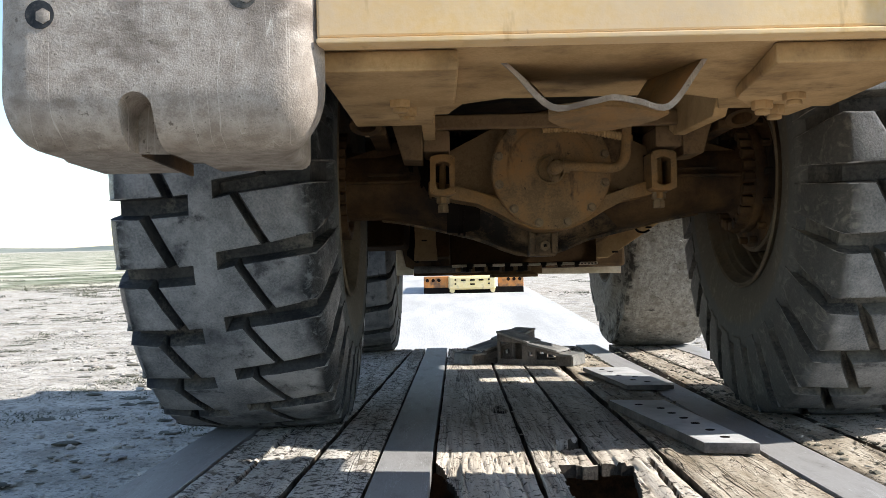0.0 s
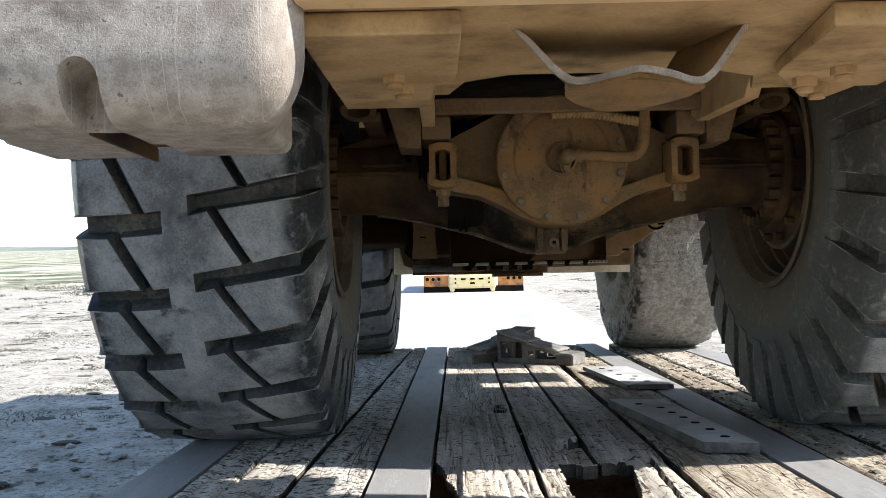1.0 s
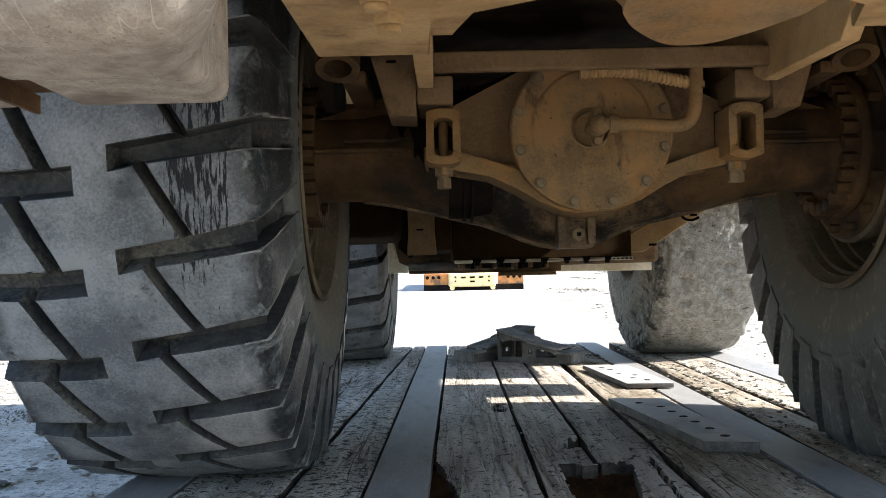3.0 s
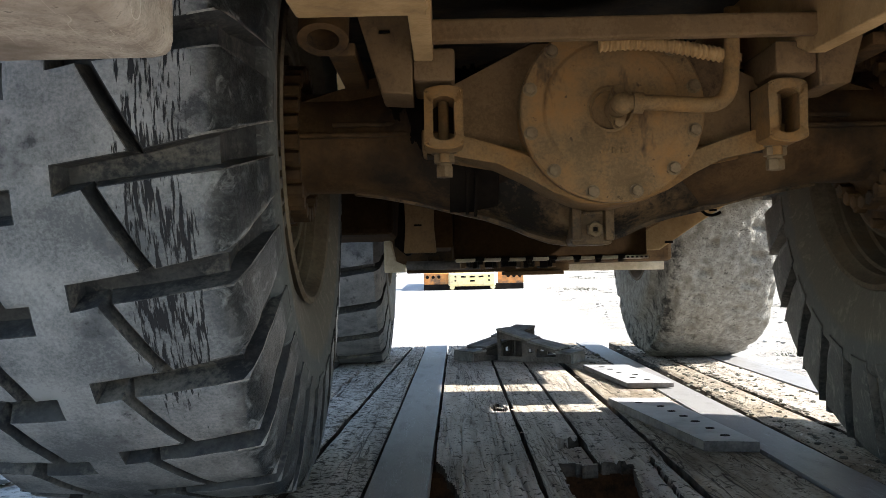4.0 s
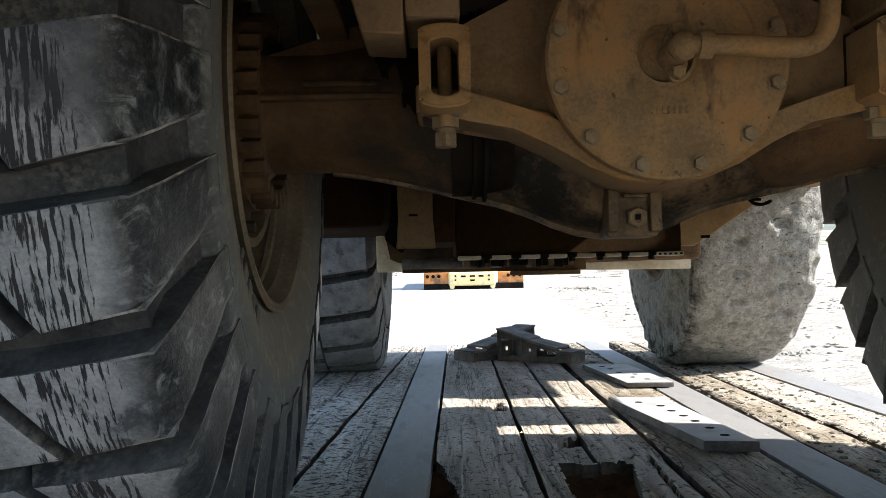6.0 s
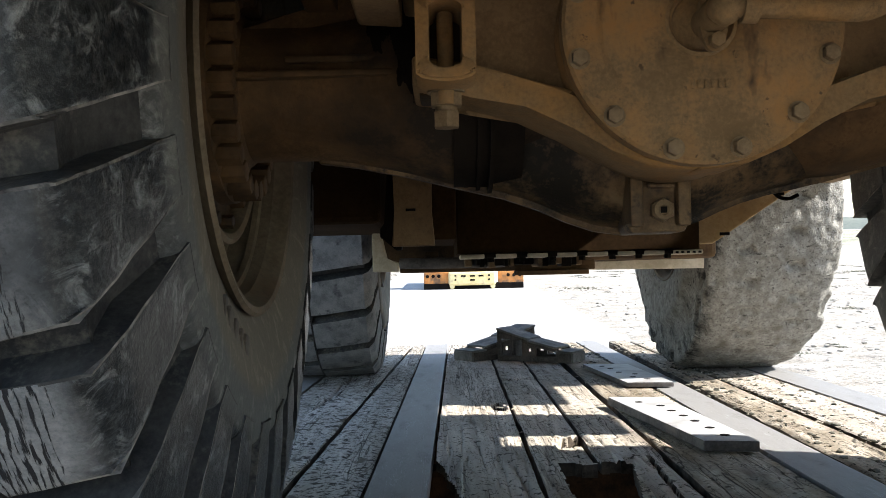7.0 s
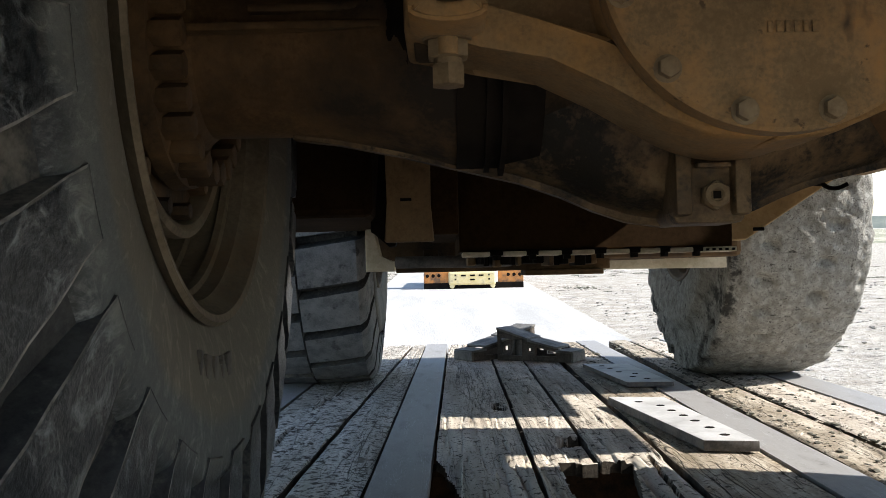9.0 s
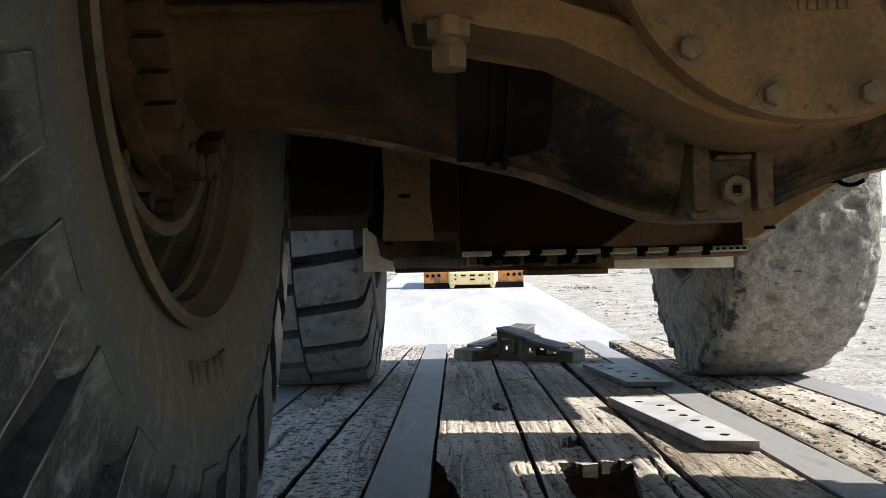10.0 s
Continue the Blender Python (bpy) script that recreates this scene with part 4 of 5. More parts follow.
def tyre_mesh(name, lugs, pitches, mats, bald=False):
    """The carcass, and one pitch of lugs drawn flat, bent onto it and repeated round."""
    bm = bmesh.new()
    for poly in lugs:
        vs = prism(bm, poly, 'z', -0.06, 1.0)
        # the walls of a lug lean out towards its foot
        n, turn = len(poly), sum(a[0] * b[1] - a[1] * b[0] for a, b in zip(poly, poly[1:] + poly[:1]))
        for i, v in enumerate(vs[:n]):
            p, q, r = (Vector(poly[j % n]) for j in (i - 1, i, i + 1))
            e, g = (q - p).normalized(), (r - q).normalized()
            side = Vector((e.y, -e.x)) + Vector((g.y, -g.x))
            if side.length > 0.3:
                v.co.xy += side.normalized() * (0.055 if turn > 0 else -0.055) * (1 if abs(q.x) < 0.95 else 0.35)
    for axis, step, lo, hi in (('x', 0.12, -1.8, 1.85), ('y', 0.17, -1.0, 2.0)):
        c = lo + step
        while c < hi:
            bmesh.ops.bisect_plane(bm, geom=list(bm.verts) + list(bm.edges) + list(bm.faces), plane_co=(c, c, 0), plane_no=(1, 0, 0) if axis == 'x' else (0, 1, 0))
            c += step
    bmesh.ops.recalc_face_normals(bm, faces=bm.faces)
    rim_edges = [e for e in bm.edges if len(e.link_faces) == 2 and all(v.co.z > 0.5 for v in e.verts) and sorted(f.normal.z > 0.5 for f in e.link_faces) == [False, True]]
    def seam(e):
        # where one middle block runs on into the next there is no edge to round
        c = (e.verts[0].co + e.verts[1].co) / 2
        line = -0.4 * (c.x + 0.22)
        return -0.215 < c.x < 0.025 and (abs(c.y - line) < 0.012 or abs(c.y - 1 - line) < 0.012)
    rim_edges = [e for e in rim_edges if not seam(e)]
    bmesh.ops.bevel(bm, geom=rim_edges, offset=0.018, segments=2, affect='EDGES', profile=0.5)
    bm.verts.ensure_lookup_table()
    unit = 2 * math.pi / pitches
    base_v, faces, fm = [], [], []
    for v in bm.verts:
        q, u, hgt = v.co
        p, nrm = along(q)
        # wear: small waves in the worn face
        hh = lug_height(q) * hgt
        if hgt > 0.5:
            hh += 0.0025 * noise.noise(Vector((q * 5, u * 5, 1)))
        pt = p + nrm * hh
        base_v.append((pt.x, pt.y, u * unit))
    bm.verts.index_update()
    for f in bm.faces:
        f.normal_update()
        faces.append([v.index for v in f.verts])
        mid = f.calc_center_median().x
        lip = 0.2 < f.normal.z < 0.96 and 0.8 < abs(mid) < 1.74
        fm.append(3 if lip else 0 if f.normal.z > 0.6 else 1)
    bm.free()
    verts, polys, mi = [], [], []
    n = len(base_v)
    for k in range(pitches):
        for x, r, a in base_v:
            a += k * unit
            verts.append((x, -r * math.cos(a), r * math.sin(-a)))
        polys += [[i + k * n for i in f] for f in faces]
        mi += fm
    # carcass
    seg, prof = 120, [(-x, r) for x, r in CARCASS[:0:-1]] + CARCASS
    o = len(verts)
    for i in range(seg):
        a = 2 * math.pi * i / seg
        verts += [(x, r * math.cos(a), r * math.sin(a)) for x, r in prof]
    m = len(prof)
    for i in range(seg):
        for j in range(m - 1):
            a, b = o + i * m, o + (i + 1) % seg * m
            polys.append([a + j, a + j + 1, b + j + 1, b + j])
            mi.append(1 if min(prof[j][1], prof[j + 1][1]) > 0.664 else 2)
    me = bpy.data.meshes.new(name)
    me.from_pydata(verts, [], polys)
    for mt in mats:
        me.materials.append(mt)
    me.polygons.foreach_set("material_index", mi)
    att = me.attributes.new("rolled", 'FLOAT_VECTOR', 'POINT')
    att.data.foreach_set("vector", [c for x, y, z in verts for c in (x, 0.92 * math.atan2(-z, -y), math.hypot(y, z))])
    me.polygons.foreach_set("use_smooth", [True] * len(polys))
    me.set_sharp_from_angle(angle=radians(38))
    return me


def rock_lugs():
    k = 0.0
    mid = [(-.22, k), (-.22, k + .12), (-.60, k + .16), (-.36, k + .855), (-.22, k + .84), (-.22, k + 1), (.03, k + .90), (.03, k + .65), (.49, k + .55), (.20, k - .15), (.03, k - .10)]
    left = [(-1.8, k + .22), (-1.0, k + .17), (-.72, k + .18), (-.47, k + .865), (-1.0, k + .90), (-1.8, k + .84)]
    right = [(.29, k - .17), (1.0, k - .30), (1.8, k - .34), (1.8, k + .20), (1.0, k + .41), (.575, k + .53)]
    return [mid, left, right]


def bar_lugs():
    return [[(-1.6, .60), (-.9, .60), (.04, .44), (.04, 1.22), (-.9, 1.38), (-1.6, 1.36)], [(1.6, -.22), (.9, -.20), (.06, -.06), (.06, .72), (.9, .60), (1.6, .58)]]


def bald_tyre():
    """Tread worn away: a smooth, chipped round with a few shallow dents."""
    seg, prof = 400, []
    for i in range(89):
        prof.append(-1.6 + 3.2 * i / 88)
    verts, polys = [], []
    pts = []
    for q in prof:
        p, nrm = along(q)
        pts.append((p + nrm * (0.042 * max(0, 1 - max(0, abs(q) - 0.75) / 0.75)), nrm))
    side = [(x, r) for x, r in CARCASS if r < 0.655]
    full = [(Vector((-x, r)), Vector((-1, 0))) for x, r in side[::-1]] + pts + [(Vector((x, r)), Vector((1, 0))) for x, r in side]
    m = len(full)
    for i in range(seg):
        a = 2 * math.pi * i / seg
        c, s = math.cos(a), math.sin(a)
        for p, nrm in full:
            q = Vector((p.x * 5, p.y * c * 5, p.y * s * 5))
            d = (0.0075 * noise.fractal(q * 4.2, 0.75, 2.0, 6) - (0.014 * max(0, noise.noise(q * 1.7) - 0.2) if abs(p.x) > 0.24 else 0)) if p.y > 0.76 else 0.0
            w = p.x / 0.34
            # short gashes are what is left of the grooves
            row = a * 34 / (2 * math.pi) + (0.5 if w > 0 else 0)
            pitch, k = row % 1.0, math.floor(row)
            mid = 0.34 + 0.10 * math.sin(k * 7.1 + (2 if w > 0 else 0))
            if abs(abs(w) - mid) < 0.13 and abs(pitch - 0.5) < 0.15 and p.y > 0.84 and math.sin(k * 12.9) > -0.55:
                d -= 0.026 * min(1, 12 * (0.15 - abs(pitch - 0.5))) * min(1, 14 * (0.13 - abs(abs(w) - mid)))
            if abs(w) > 0.72 and p.y > 0.8:
                d -= 0.022 * min(1, max(0, 6 * (noise.noise(q * 1.5 + Vector((3, 1, 2))) - 0.05)))
            pp = p + nrm * d
            verts.append((pp.x * 1.05, pp.y * c, pp.y * s))
    for i in range(seg):
        for j in range(m - 1):
            a, b = i * m, (i + 1) % seg * m
            polys.append([a + j, a + j + 1, b + j + 1, b + j])
    me = bpy.data.meshes.new("tyre")
    me.from_pydata(verts, [], polys)
    me.materials.append(M_BALD)
    me.polygons.foreach_set("use_smooth", [True] * len(polys))
    return me


def rim_mesh(inner):
    """The wheel's steel: flanges, barrel and disc; inner is the side (+1 or -1) that faces the axle."""
    bm = bmesh.new()
    p = [(0.295, 0.412), (0.305, 0.420), (0.318, 0.430), (0.325, 0.424), (0.322, 0.412), (0.305, 0.402), (0.292, 0.397), (0.285, 0.390), (0.262, 0.386), (0.258, 0.377), (0.246, 0.375), (0.242, 0.384), (0.205, 0.380), (0.20, 0.370), (0.17, 0.368), (0.165, 0.362), (0.10, 0.355), (0.09, 0.31), (0.09, 0.13)]
    lathe(bm, [(inner * d, r) for d, r in p], 96)
    o = [(0.09, 0.14), (0.02, 0.33), (-0.18, 0.35), (-0.25, 0.385), (-0.295, 0.412), (-0.305, 0.420), (-0.318, 0.430), (-0.325, 0.424), (-0.305, 0.40), (-0.28, 0.39)]
    lathe(bm, [(inner * d, r) for d, r in o], 72)
    # drum with a lip inside the barrel
    lathe(bm, [(inner * d, r) for d, r in [(0.09, 0.262), (0.255, 0.266), (0.265, 0.270), (0.270, 0.280), (0.265, 0.290), (0.25, 0.292), (0.235, 0.286), (0.09, 0.30)]], 96)
    rod(bm, (inner * 0.02, 0, 0), (-inner * 0.2, 0, 0), 0.17, 36, 0.12)
    return mesh_from(bm, "rim", [M_RIM], 35)


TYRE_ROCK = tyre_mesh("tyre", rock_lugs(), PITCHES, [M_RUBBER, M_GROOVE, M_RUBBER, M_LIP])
TYRE_ROCK_LIT = tyre_mesh("tyre", rock_lugs(), PITCHES, [M_RUBBER_LIT, M_GROOVE_LIT, M_RUBBER_LIT, M_LIP])
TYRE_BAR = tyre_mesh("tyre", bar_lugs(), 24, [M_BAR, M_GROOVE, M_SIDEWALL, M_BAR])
TYRE_BALD = bald_tyre()
RIMS = {1: rim_mesh(1), -1: rim_mesh(-1)}
wheels = []


def wheel(x, y, tyre, label):
    inner = -1 if x > 0 else 1
    w = part("wheel", RIMS[inner], None, loader)
    w.location = (x, y, HUB_Z)
    part("tyre", tyre, None, w, label)
    if y < 1:
        # raised marks on the inner side wall, too worn to read
        for k, (wd, ht) in enumerate(((0.014, 0.05), (0.03, 0.05), (0.024, 0.05), (0.012, 0.05), (0.03, 0.05))):
            a = radians(-63.4 + (k - 2) * 5.0)
            m = Matrix.Translation((inner * 0.3235, -0.50 * math.cos(a), -0.50 * math.sin(a))) @ Matrix.Rotation(a + math.pi / 2, 4, 'X')
            bm = bmesh.new()
            box(bm, -0.0035, 0.0035, -wd / 2, wd / 2, -ht / 2, ht / 2, 0.0015, m=m)
            part("raised_mark", bm, M_SIDEWALL, w)
    wheels.append((w, x, y))
    return w


wheel(-TYRE_X - 0.012, 0, TYRE_ROCK, "deep-lugged dusty black tyre, worn smooth on its crown")
wheel(TYRE_X + 0.05, 0, TYRE_ROCK_LIT, "deep-lugged tyre grey with dust and painted light, worn smooth on its crown")
wheel(-TYRE_X + 0.008, FRONT_Y + 0.18, TYRE_BAR, "dusty tyre with broad bars of tread")
wheel(TYRE_X + 0.117, FRONT_Y + 0.10, TYRE_BALD, "bald chipped tyre caked in pale mud")


def rear_axle():
    bm = bmesh.new()
    prof = [(-0.80, 0.134), (-0.62, 0.134), (-0.55, 0.143), (-0.45, 0.164), (-0.37, 0.186), (-0.30, 0.19), (-0.24, 0.16), (0.24, 0.16), (0.30, 0.19), (0.37, 0.186), (0.45, 0.164), (0.55, 0.143), (0.62, 0.134), (0.80, 0.134)]
    lathe(bm, prof, 96, centre=(0, 0, HUB_Z))
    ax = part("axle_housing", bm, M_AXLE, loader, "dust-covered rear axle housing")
    # the bowl of the differential, flattened front to back
    bm = bmesh.new()
    prof = [(-0.305, 0.16), (-0.30, 0.198), (-0.27, 0.206), (-0.235, 0.217), (-0.20, 0.230), (-0.153, 0.253), (-0.10, 0.271), (-0.04, 0.281), (0.02, 0.278), (0.06, 0.271), (0.10, 0.258), (0.14, 0.240), (0.18, 0.225), (0.235, 0.212), (0.28, 0.202), (0.30, 0.196), (0.305, 0.16)]
    lathe(bm, prof, 56, centre=(0, 0, 0))
    for v in bm.verts:
        v.co.y *= 0.56
        v.co.z += HUB_Z
    part("differential_bowl", bm, M_BOWL, ax, "brown oil-stained differential bowl")
    # the welded seam that runs round the housing
    outline = [(-0.62, 0.134), (-0.55, 0.143), (-0.45, 0.164), (-0.36, 0.187), (-0.27, 0.209), (-0.20, 0.234), (-0.153, 0.256), (-0.10, 0.275), (-0.04, 0.284), (0.02, 0.281), (0.06, 0.274), (0.10, 0.261), (0.14, 0.243), (0.18, 0.228), (0.23, 0.214), (0.28, 0.204), (0.35, 0.189), (0.45, 0.164), (0.62, 0.134)]
    bm = bmesh.new()
    prism(bm, [(x, HUB_Z - r - 0.007) for x, r in outline] + [(x, HUB_Z - r + 0.03) for x, r in outline[::-1]], 'y', -0.012, 0.012, 0.003)
    part("seam_lip", bm, M_BOWL, ax, "thin oily welded seam")
    bm = bmesh.new()
    for k in range(3):
        x = -0.345 + 0.022 * k
        lathe(bm, [(x, 0.15), (x, 0.194 + 0.006 * k), (x + 0.008, 0.194 + 0.006 * k), (x + 0.008, 0.15)], 48, centre=(0, 0, HUB_Z))
    part("ribs", bm, M_BLACK, ax)
    # added sleeve, black with oil and with the shade beside the bowl
    bm = bmesh.new()
    rod(bm, (-0.365, 0, HUB_Z), (-0.24, 0, HUB_Z), 0.193, 64)
    part("sleeve", bm, M_BLACK, ax, "black oil-soaked sleeve, darkened for shade")
    for s in (-1, 1):
        bm = bmesh.new()
        box(bm, min(s * .42, s * .76), max(s * .42, s * .76), -0.160, 0.16, HUB_Z - 0.006, HUB_Z + 0.006, 0.003)
        box(bm, min(s * .46, s * .66), max(s * .46, s * .66), -0.15, 0.15, HUB_Z + 0.022, HUB_Z + 0.034, 0.003)
        part("seam_flange", bm, M_AXLE, ax)
        bm = bmesh.new()
        # cast shoulder that rises to the spring seat
        prism(bm, [(s * 0.78, HUB_Z + 0.10), (s * 0.62, HUB_Z + 0.125), (s * 0.55, HUB_Z + 0.15), (s * 0.525, HUB_Z + 0.175), (s * 0.50, HUB_Z + 0.172), (s * 0.47, HUB_Z + 0.06), (s * 0.78, HUB_Z + 0.05)], 'y', -0.09, 0.09, 0.01)
        part("spring_seat", bm, M_AXLE, ax)
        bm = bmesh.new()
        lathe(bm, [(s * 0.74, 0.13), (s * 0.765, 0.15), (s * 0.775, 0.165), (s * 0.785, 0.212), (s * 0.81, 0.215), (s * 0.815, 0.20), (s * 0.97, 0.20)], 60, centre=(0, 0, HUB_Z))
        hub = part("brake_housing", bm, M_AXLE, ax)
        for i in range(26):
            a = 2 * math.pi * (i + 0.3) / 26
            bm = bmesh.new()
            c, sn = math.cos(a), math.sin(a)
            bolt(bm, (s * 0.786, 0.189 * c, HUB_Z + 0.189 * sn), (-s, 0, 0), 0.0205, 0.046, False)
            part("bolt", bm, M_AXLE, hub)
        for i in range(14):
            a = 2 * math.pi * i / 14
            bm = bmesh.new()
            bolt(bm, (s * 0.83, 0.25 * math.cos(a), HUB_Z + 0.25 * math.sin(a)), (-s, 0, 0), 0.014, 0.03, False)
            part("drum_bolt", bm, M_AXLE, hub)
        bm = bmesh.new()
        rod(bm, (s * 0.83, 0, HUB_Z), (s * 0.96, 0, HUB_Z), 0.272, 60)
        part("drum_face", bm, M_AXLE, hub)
    bm = bmesh.new()
    prism(bm, [(-0.058, 0.625), (-0.052, 0.612), (0.044, 0.612), (0.050, 0.625), (0.044, 0.74), (-0.052, 0.74)], 'y', -0.125, -0.02, 0.006)
    boss = part("drain_boss", bm, M_BOWL, ax)
    for s in (-1, 1):
        bm = bmesh.new()
        box(bm, s * 0.042 - 0.004 - 0.012, s * 0.042 - 0.004 + 0.012, -0.150, -0.08, 0.622, 0.74, 0.006)
        part("boss_rib", bm, M_BOWL, boss)
    bm = bmesh.new()
    bolt(bm, (0.002, -0.125, 0.651), (0, -1, 0), 0.0215, 0.018, False)
    lathe(bm, [(0.0, 0.008), (-0.003, 0.010), (-0.003, 0.017), (0.0, 0.018)], 24, 'y', (0.002, -0.143, 0.651))
    part("drain_plug", bm, M_BOLT, boss, "hexagonal drain plug")
    bm = bmesh.new()
    box(bm, -0.0035, 0.0075, -0.1446, -0.14, 0.6455, 0.6565)
    part("plug_socket", bm, M_BLACK, ax)
    bm = bmesh.new()
    box(bm, -0.026, 0.022, -0.148, -0.13, 0.690, 0.697, 0.002)
    box(bm, -0.020, 0.018, -0.147, -0.13, 0.704, 0.709, 0.002)
    part("cast_bar", bm, M_BOWL, ax)
    # black oil run over the housing beside the clamp ears, with shade painted in
    for s in (-1, 1):
        verts, faces, made = [], [], {}

        def spot(i, j):
            if (i, j) not in made:
                x, a = 0.36 + 0.17 * i / 136, radians(60 + 145 * j / 160)
                r = float(np.interp(x, [q for q, _ in prof_half], [r for _, r in prof_half])) + 0.0035
                made[i, j] = len(verts)
                verts.append((s * x, r * math.cos(a), HUB_Z + r * math.sin(a)))
            return made[i, j]
        prof_half = [(0.24, 0.16), (0.30, 0.19), (0.37, 0.186), (0.45, 0.164), (0.55, 0.143)]
        for i in range(136):
            for j in range(160):
                edge = math.hypot((i - 56) / 68, (j - 72) / 80) + 0.55 * noise.fractal(Vector((i * 0.04, j * 0.028, 2.0 + s)), 1.0, 2.0, 6)
                if edge < 0.85:
                    faces.append((spot(i, j), spot(i + 1, j), spot(i + 1, j + 1), spot(i, j + 1)))
        me = bpy.data.meshes.new("oil_stain")
        me.from_pydata(verts, [], faces)
        me.materials.append(M_BLACK)
        part("oil_stain", me, None, ax, "black oil and painted shade on the housing")
    # lifting eye behind the axle
    for s in (-1, 1):
        bm = bmesh.new()
        lathe(bm, [(-0.03, 0.035), (-0.03, 0.055), (0.03, 0.055), (0.03, 0.035)], 32, 'y', (0, 0, 0), True)
        bmesh.ops.transform(bm, matrix=pose(s * 0.634, -0.50, 1.08, 65), verts=bm.verts)
        box(bm, s * 0.60 - 0.03, s * 0.60 + 0.03, -0.46, -0.05, 1.03, 1.06, 0.005)
        part("bushing_eye", bm, M_AXLE, ax)
    return ax


def trunnion():
    """The support casting behind the axle, with its cover, slotted ears and clamp bolts."""
    cz = 0.906
    bm = bmesh.new()
    prism(bm, [(-0.36, 0.985), (-0.36, 0.84), (-0.20, 0.80), (0.20, 0.80), (0.36, 0.84), (0.36, 0.985), (0.17, 1.08), (-0.17, 1.08)], 'y', -0.33, -0.20)
    web = part("trunnion_support", bm, M_UNDER, loader, "brown dusty cast trunnion support")
    for s in (-1, 1):
        bm = bmesh.new()
        pts = [(s * 0.43, 0.828), (s * 0.34, 0.820), (s * 0.26, 0.797), (s * 0.19, 0.763), (s * 0.13, 0.727), (s * 0.07, 0.702), (0, 0.695), (0, 0.75), (s * 0.10, 0.76), (s * 0.19, 0.822), (s * 0.27, 0.842), (s * 0.35, 0.866), (s * 0.43, 0.88)]
        prism(bm, pts if s > 0 else pts[::-1], 'y', -0.375, -0.22, 0.008)
        part("lower_rib", bm, M_CAST, web)
        bm = bmesh.new()
        z0, z1 = 0.822, 0.960
        out, inn = [], []
        for k in range(24):
            a = 2 * math.pi * (k + 0.5) / 24
            c, sn = math.cos(a), math.sin(a)
            out.append((s * 0.379 + 0.043 * max(-1, min(1, 1.35 * c)), 0.891 + (0.043 if sn > 0 else -0.043) + 0.028 * sn))
            inn.append((s * 0.379 + 0.0235 * max(-1, min(1, 1.25 * c)), 0.889 + (0.027 if sn > 0 else -0.027) + 0.022 * sn))
        loops = [[bm.verts.new((x, y, z)) for x, z in pts] for pts, y in ((out, -0.462), (inn, -0.462), (inn, -0.345), (out, -0.345))]
        for a, b in zip(loops, loops[1:] + loops[:1]):
            for k in range(24):
                bm.faces.new((a[k], a[(k + 1) % 24], b[(k + 1) % 24], b[k]))
        bmesh.ops.bevel(bm, geom=[e for e in bm.edges if abs(e.verts[0].co.y + 0.462) < 1e-4 and abs(e.verts[1].co.y + 0.462) < 1e-4 and e.calc_length() < 0.06 and len(e.link_faces) == 2 and abs(e.link_faces[0].normal.dot(e.link_faces[1].normal)) < 0.9], offset=0.004, segments=2, affect='EDGES')
        ear = part("slotted_ear", bm, M_CAST, web, "dusty slotted clamp ear")
        bm = bmesh.new()
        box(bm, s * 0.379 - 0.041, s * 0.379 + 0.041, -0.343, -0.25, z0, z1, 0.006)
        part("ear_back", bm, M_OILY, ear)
        bm = bmesh.new()
        rod(bm, (s * 0.379, -0.385, 0.80), (s * 0.379, -0.385, 0.99), 0.0125, 16)
        part("clamp_bolt", bm, M_CAST, ear)
        bm = bmesh.new()
        rod(bm, (s * 0.379, -0.37, 0.823), (s * 0.379, -0.37, 0.820), 0.029, 20)
        rod(bm, (s * 0.379, -0.37, 0.820), (s * 0.379, -0.37, 0.799), 0.0265, 6, bevel=0.003)
        rod(bm, (s * 0.379, -0.37, 0.799), (s * 0.379, -0.37, 0.792), 0.017, 16)
        rod(bm, (s * 0.379, -0.37, 0.792), (s * 0.379, -0.37, 0.767), 0.021, 6, bevel=0.002)
        part("nut", bm, M_BOLT, ear)
        bm = bmesh.new()
        box(bm, s * 0.398 - 0.046, s * 0.398 + 0.046, -0.465, -0.25, 0.970, 1.043, 0.008)
        part("mount_block", bm, M_UNDER, web)
    bm = bmesh.new()
    lathe(bm, [(0.014, 0.0001), (0.014, 0.044), (0.003, 0.048), (0.0, 0.053), (0.0, 0.148), (0.002, 0.152), (0.005, 0.156), (0.006, 0.16), (0.006, 0.203), (0.010, 0.208), (0.04, 0.208), (0.08, 0.20), (0.2, 0.19)], 72, 'y', (0, -0.425, cz))
    back = bmesh.new()
    lathe(back, [(0.0, 0.10), (0.0, 0.202), (0.008, 0.206), (0.20, 0.212), (0.24, 0.19)], 72, 'y', (0, -0.385, cz))
    part("bearing_ring", back, M_CAST, web)
    cover = part("cover_plate", bm, M_COVER, web, "round rust-stained cover plate")
    for i in range(12):
        a = radians(15 + 30 * i)
        bm = bmesh.new()
        bolt(bm, (0.19 * math.cos(a), -0.417, cz + 0.19 * math.sin(a)), (0, -1, 0), 0.0125, 0.014)
        part("cover_bolt", bm, M_BOLT, cover)
    for k in range(6):
        bm = bmesh.new()
        box(bm, -0.024 + 0.010 * k, -0.018 + 0.010 * k + 0.002 * (k % 2), -0.4275, -0.4245, 0.808, 0.821, 0.001)
        part("cast_mark", bm, M_CAST, cover)
    bm = bmesh.new()
    lathe(bm, [(0.012, 0.0001), (0.012, 0.042), (0.0, 0.045), (-0.003, 0.048), (-0.001, 0.052), (0.003, 0.055)], 40, 'y', (-0.006, -0.425, cz + 0.002))
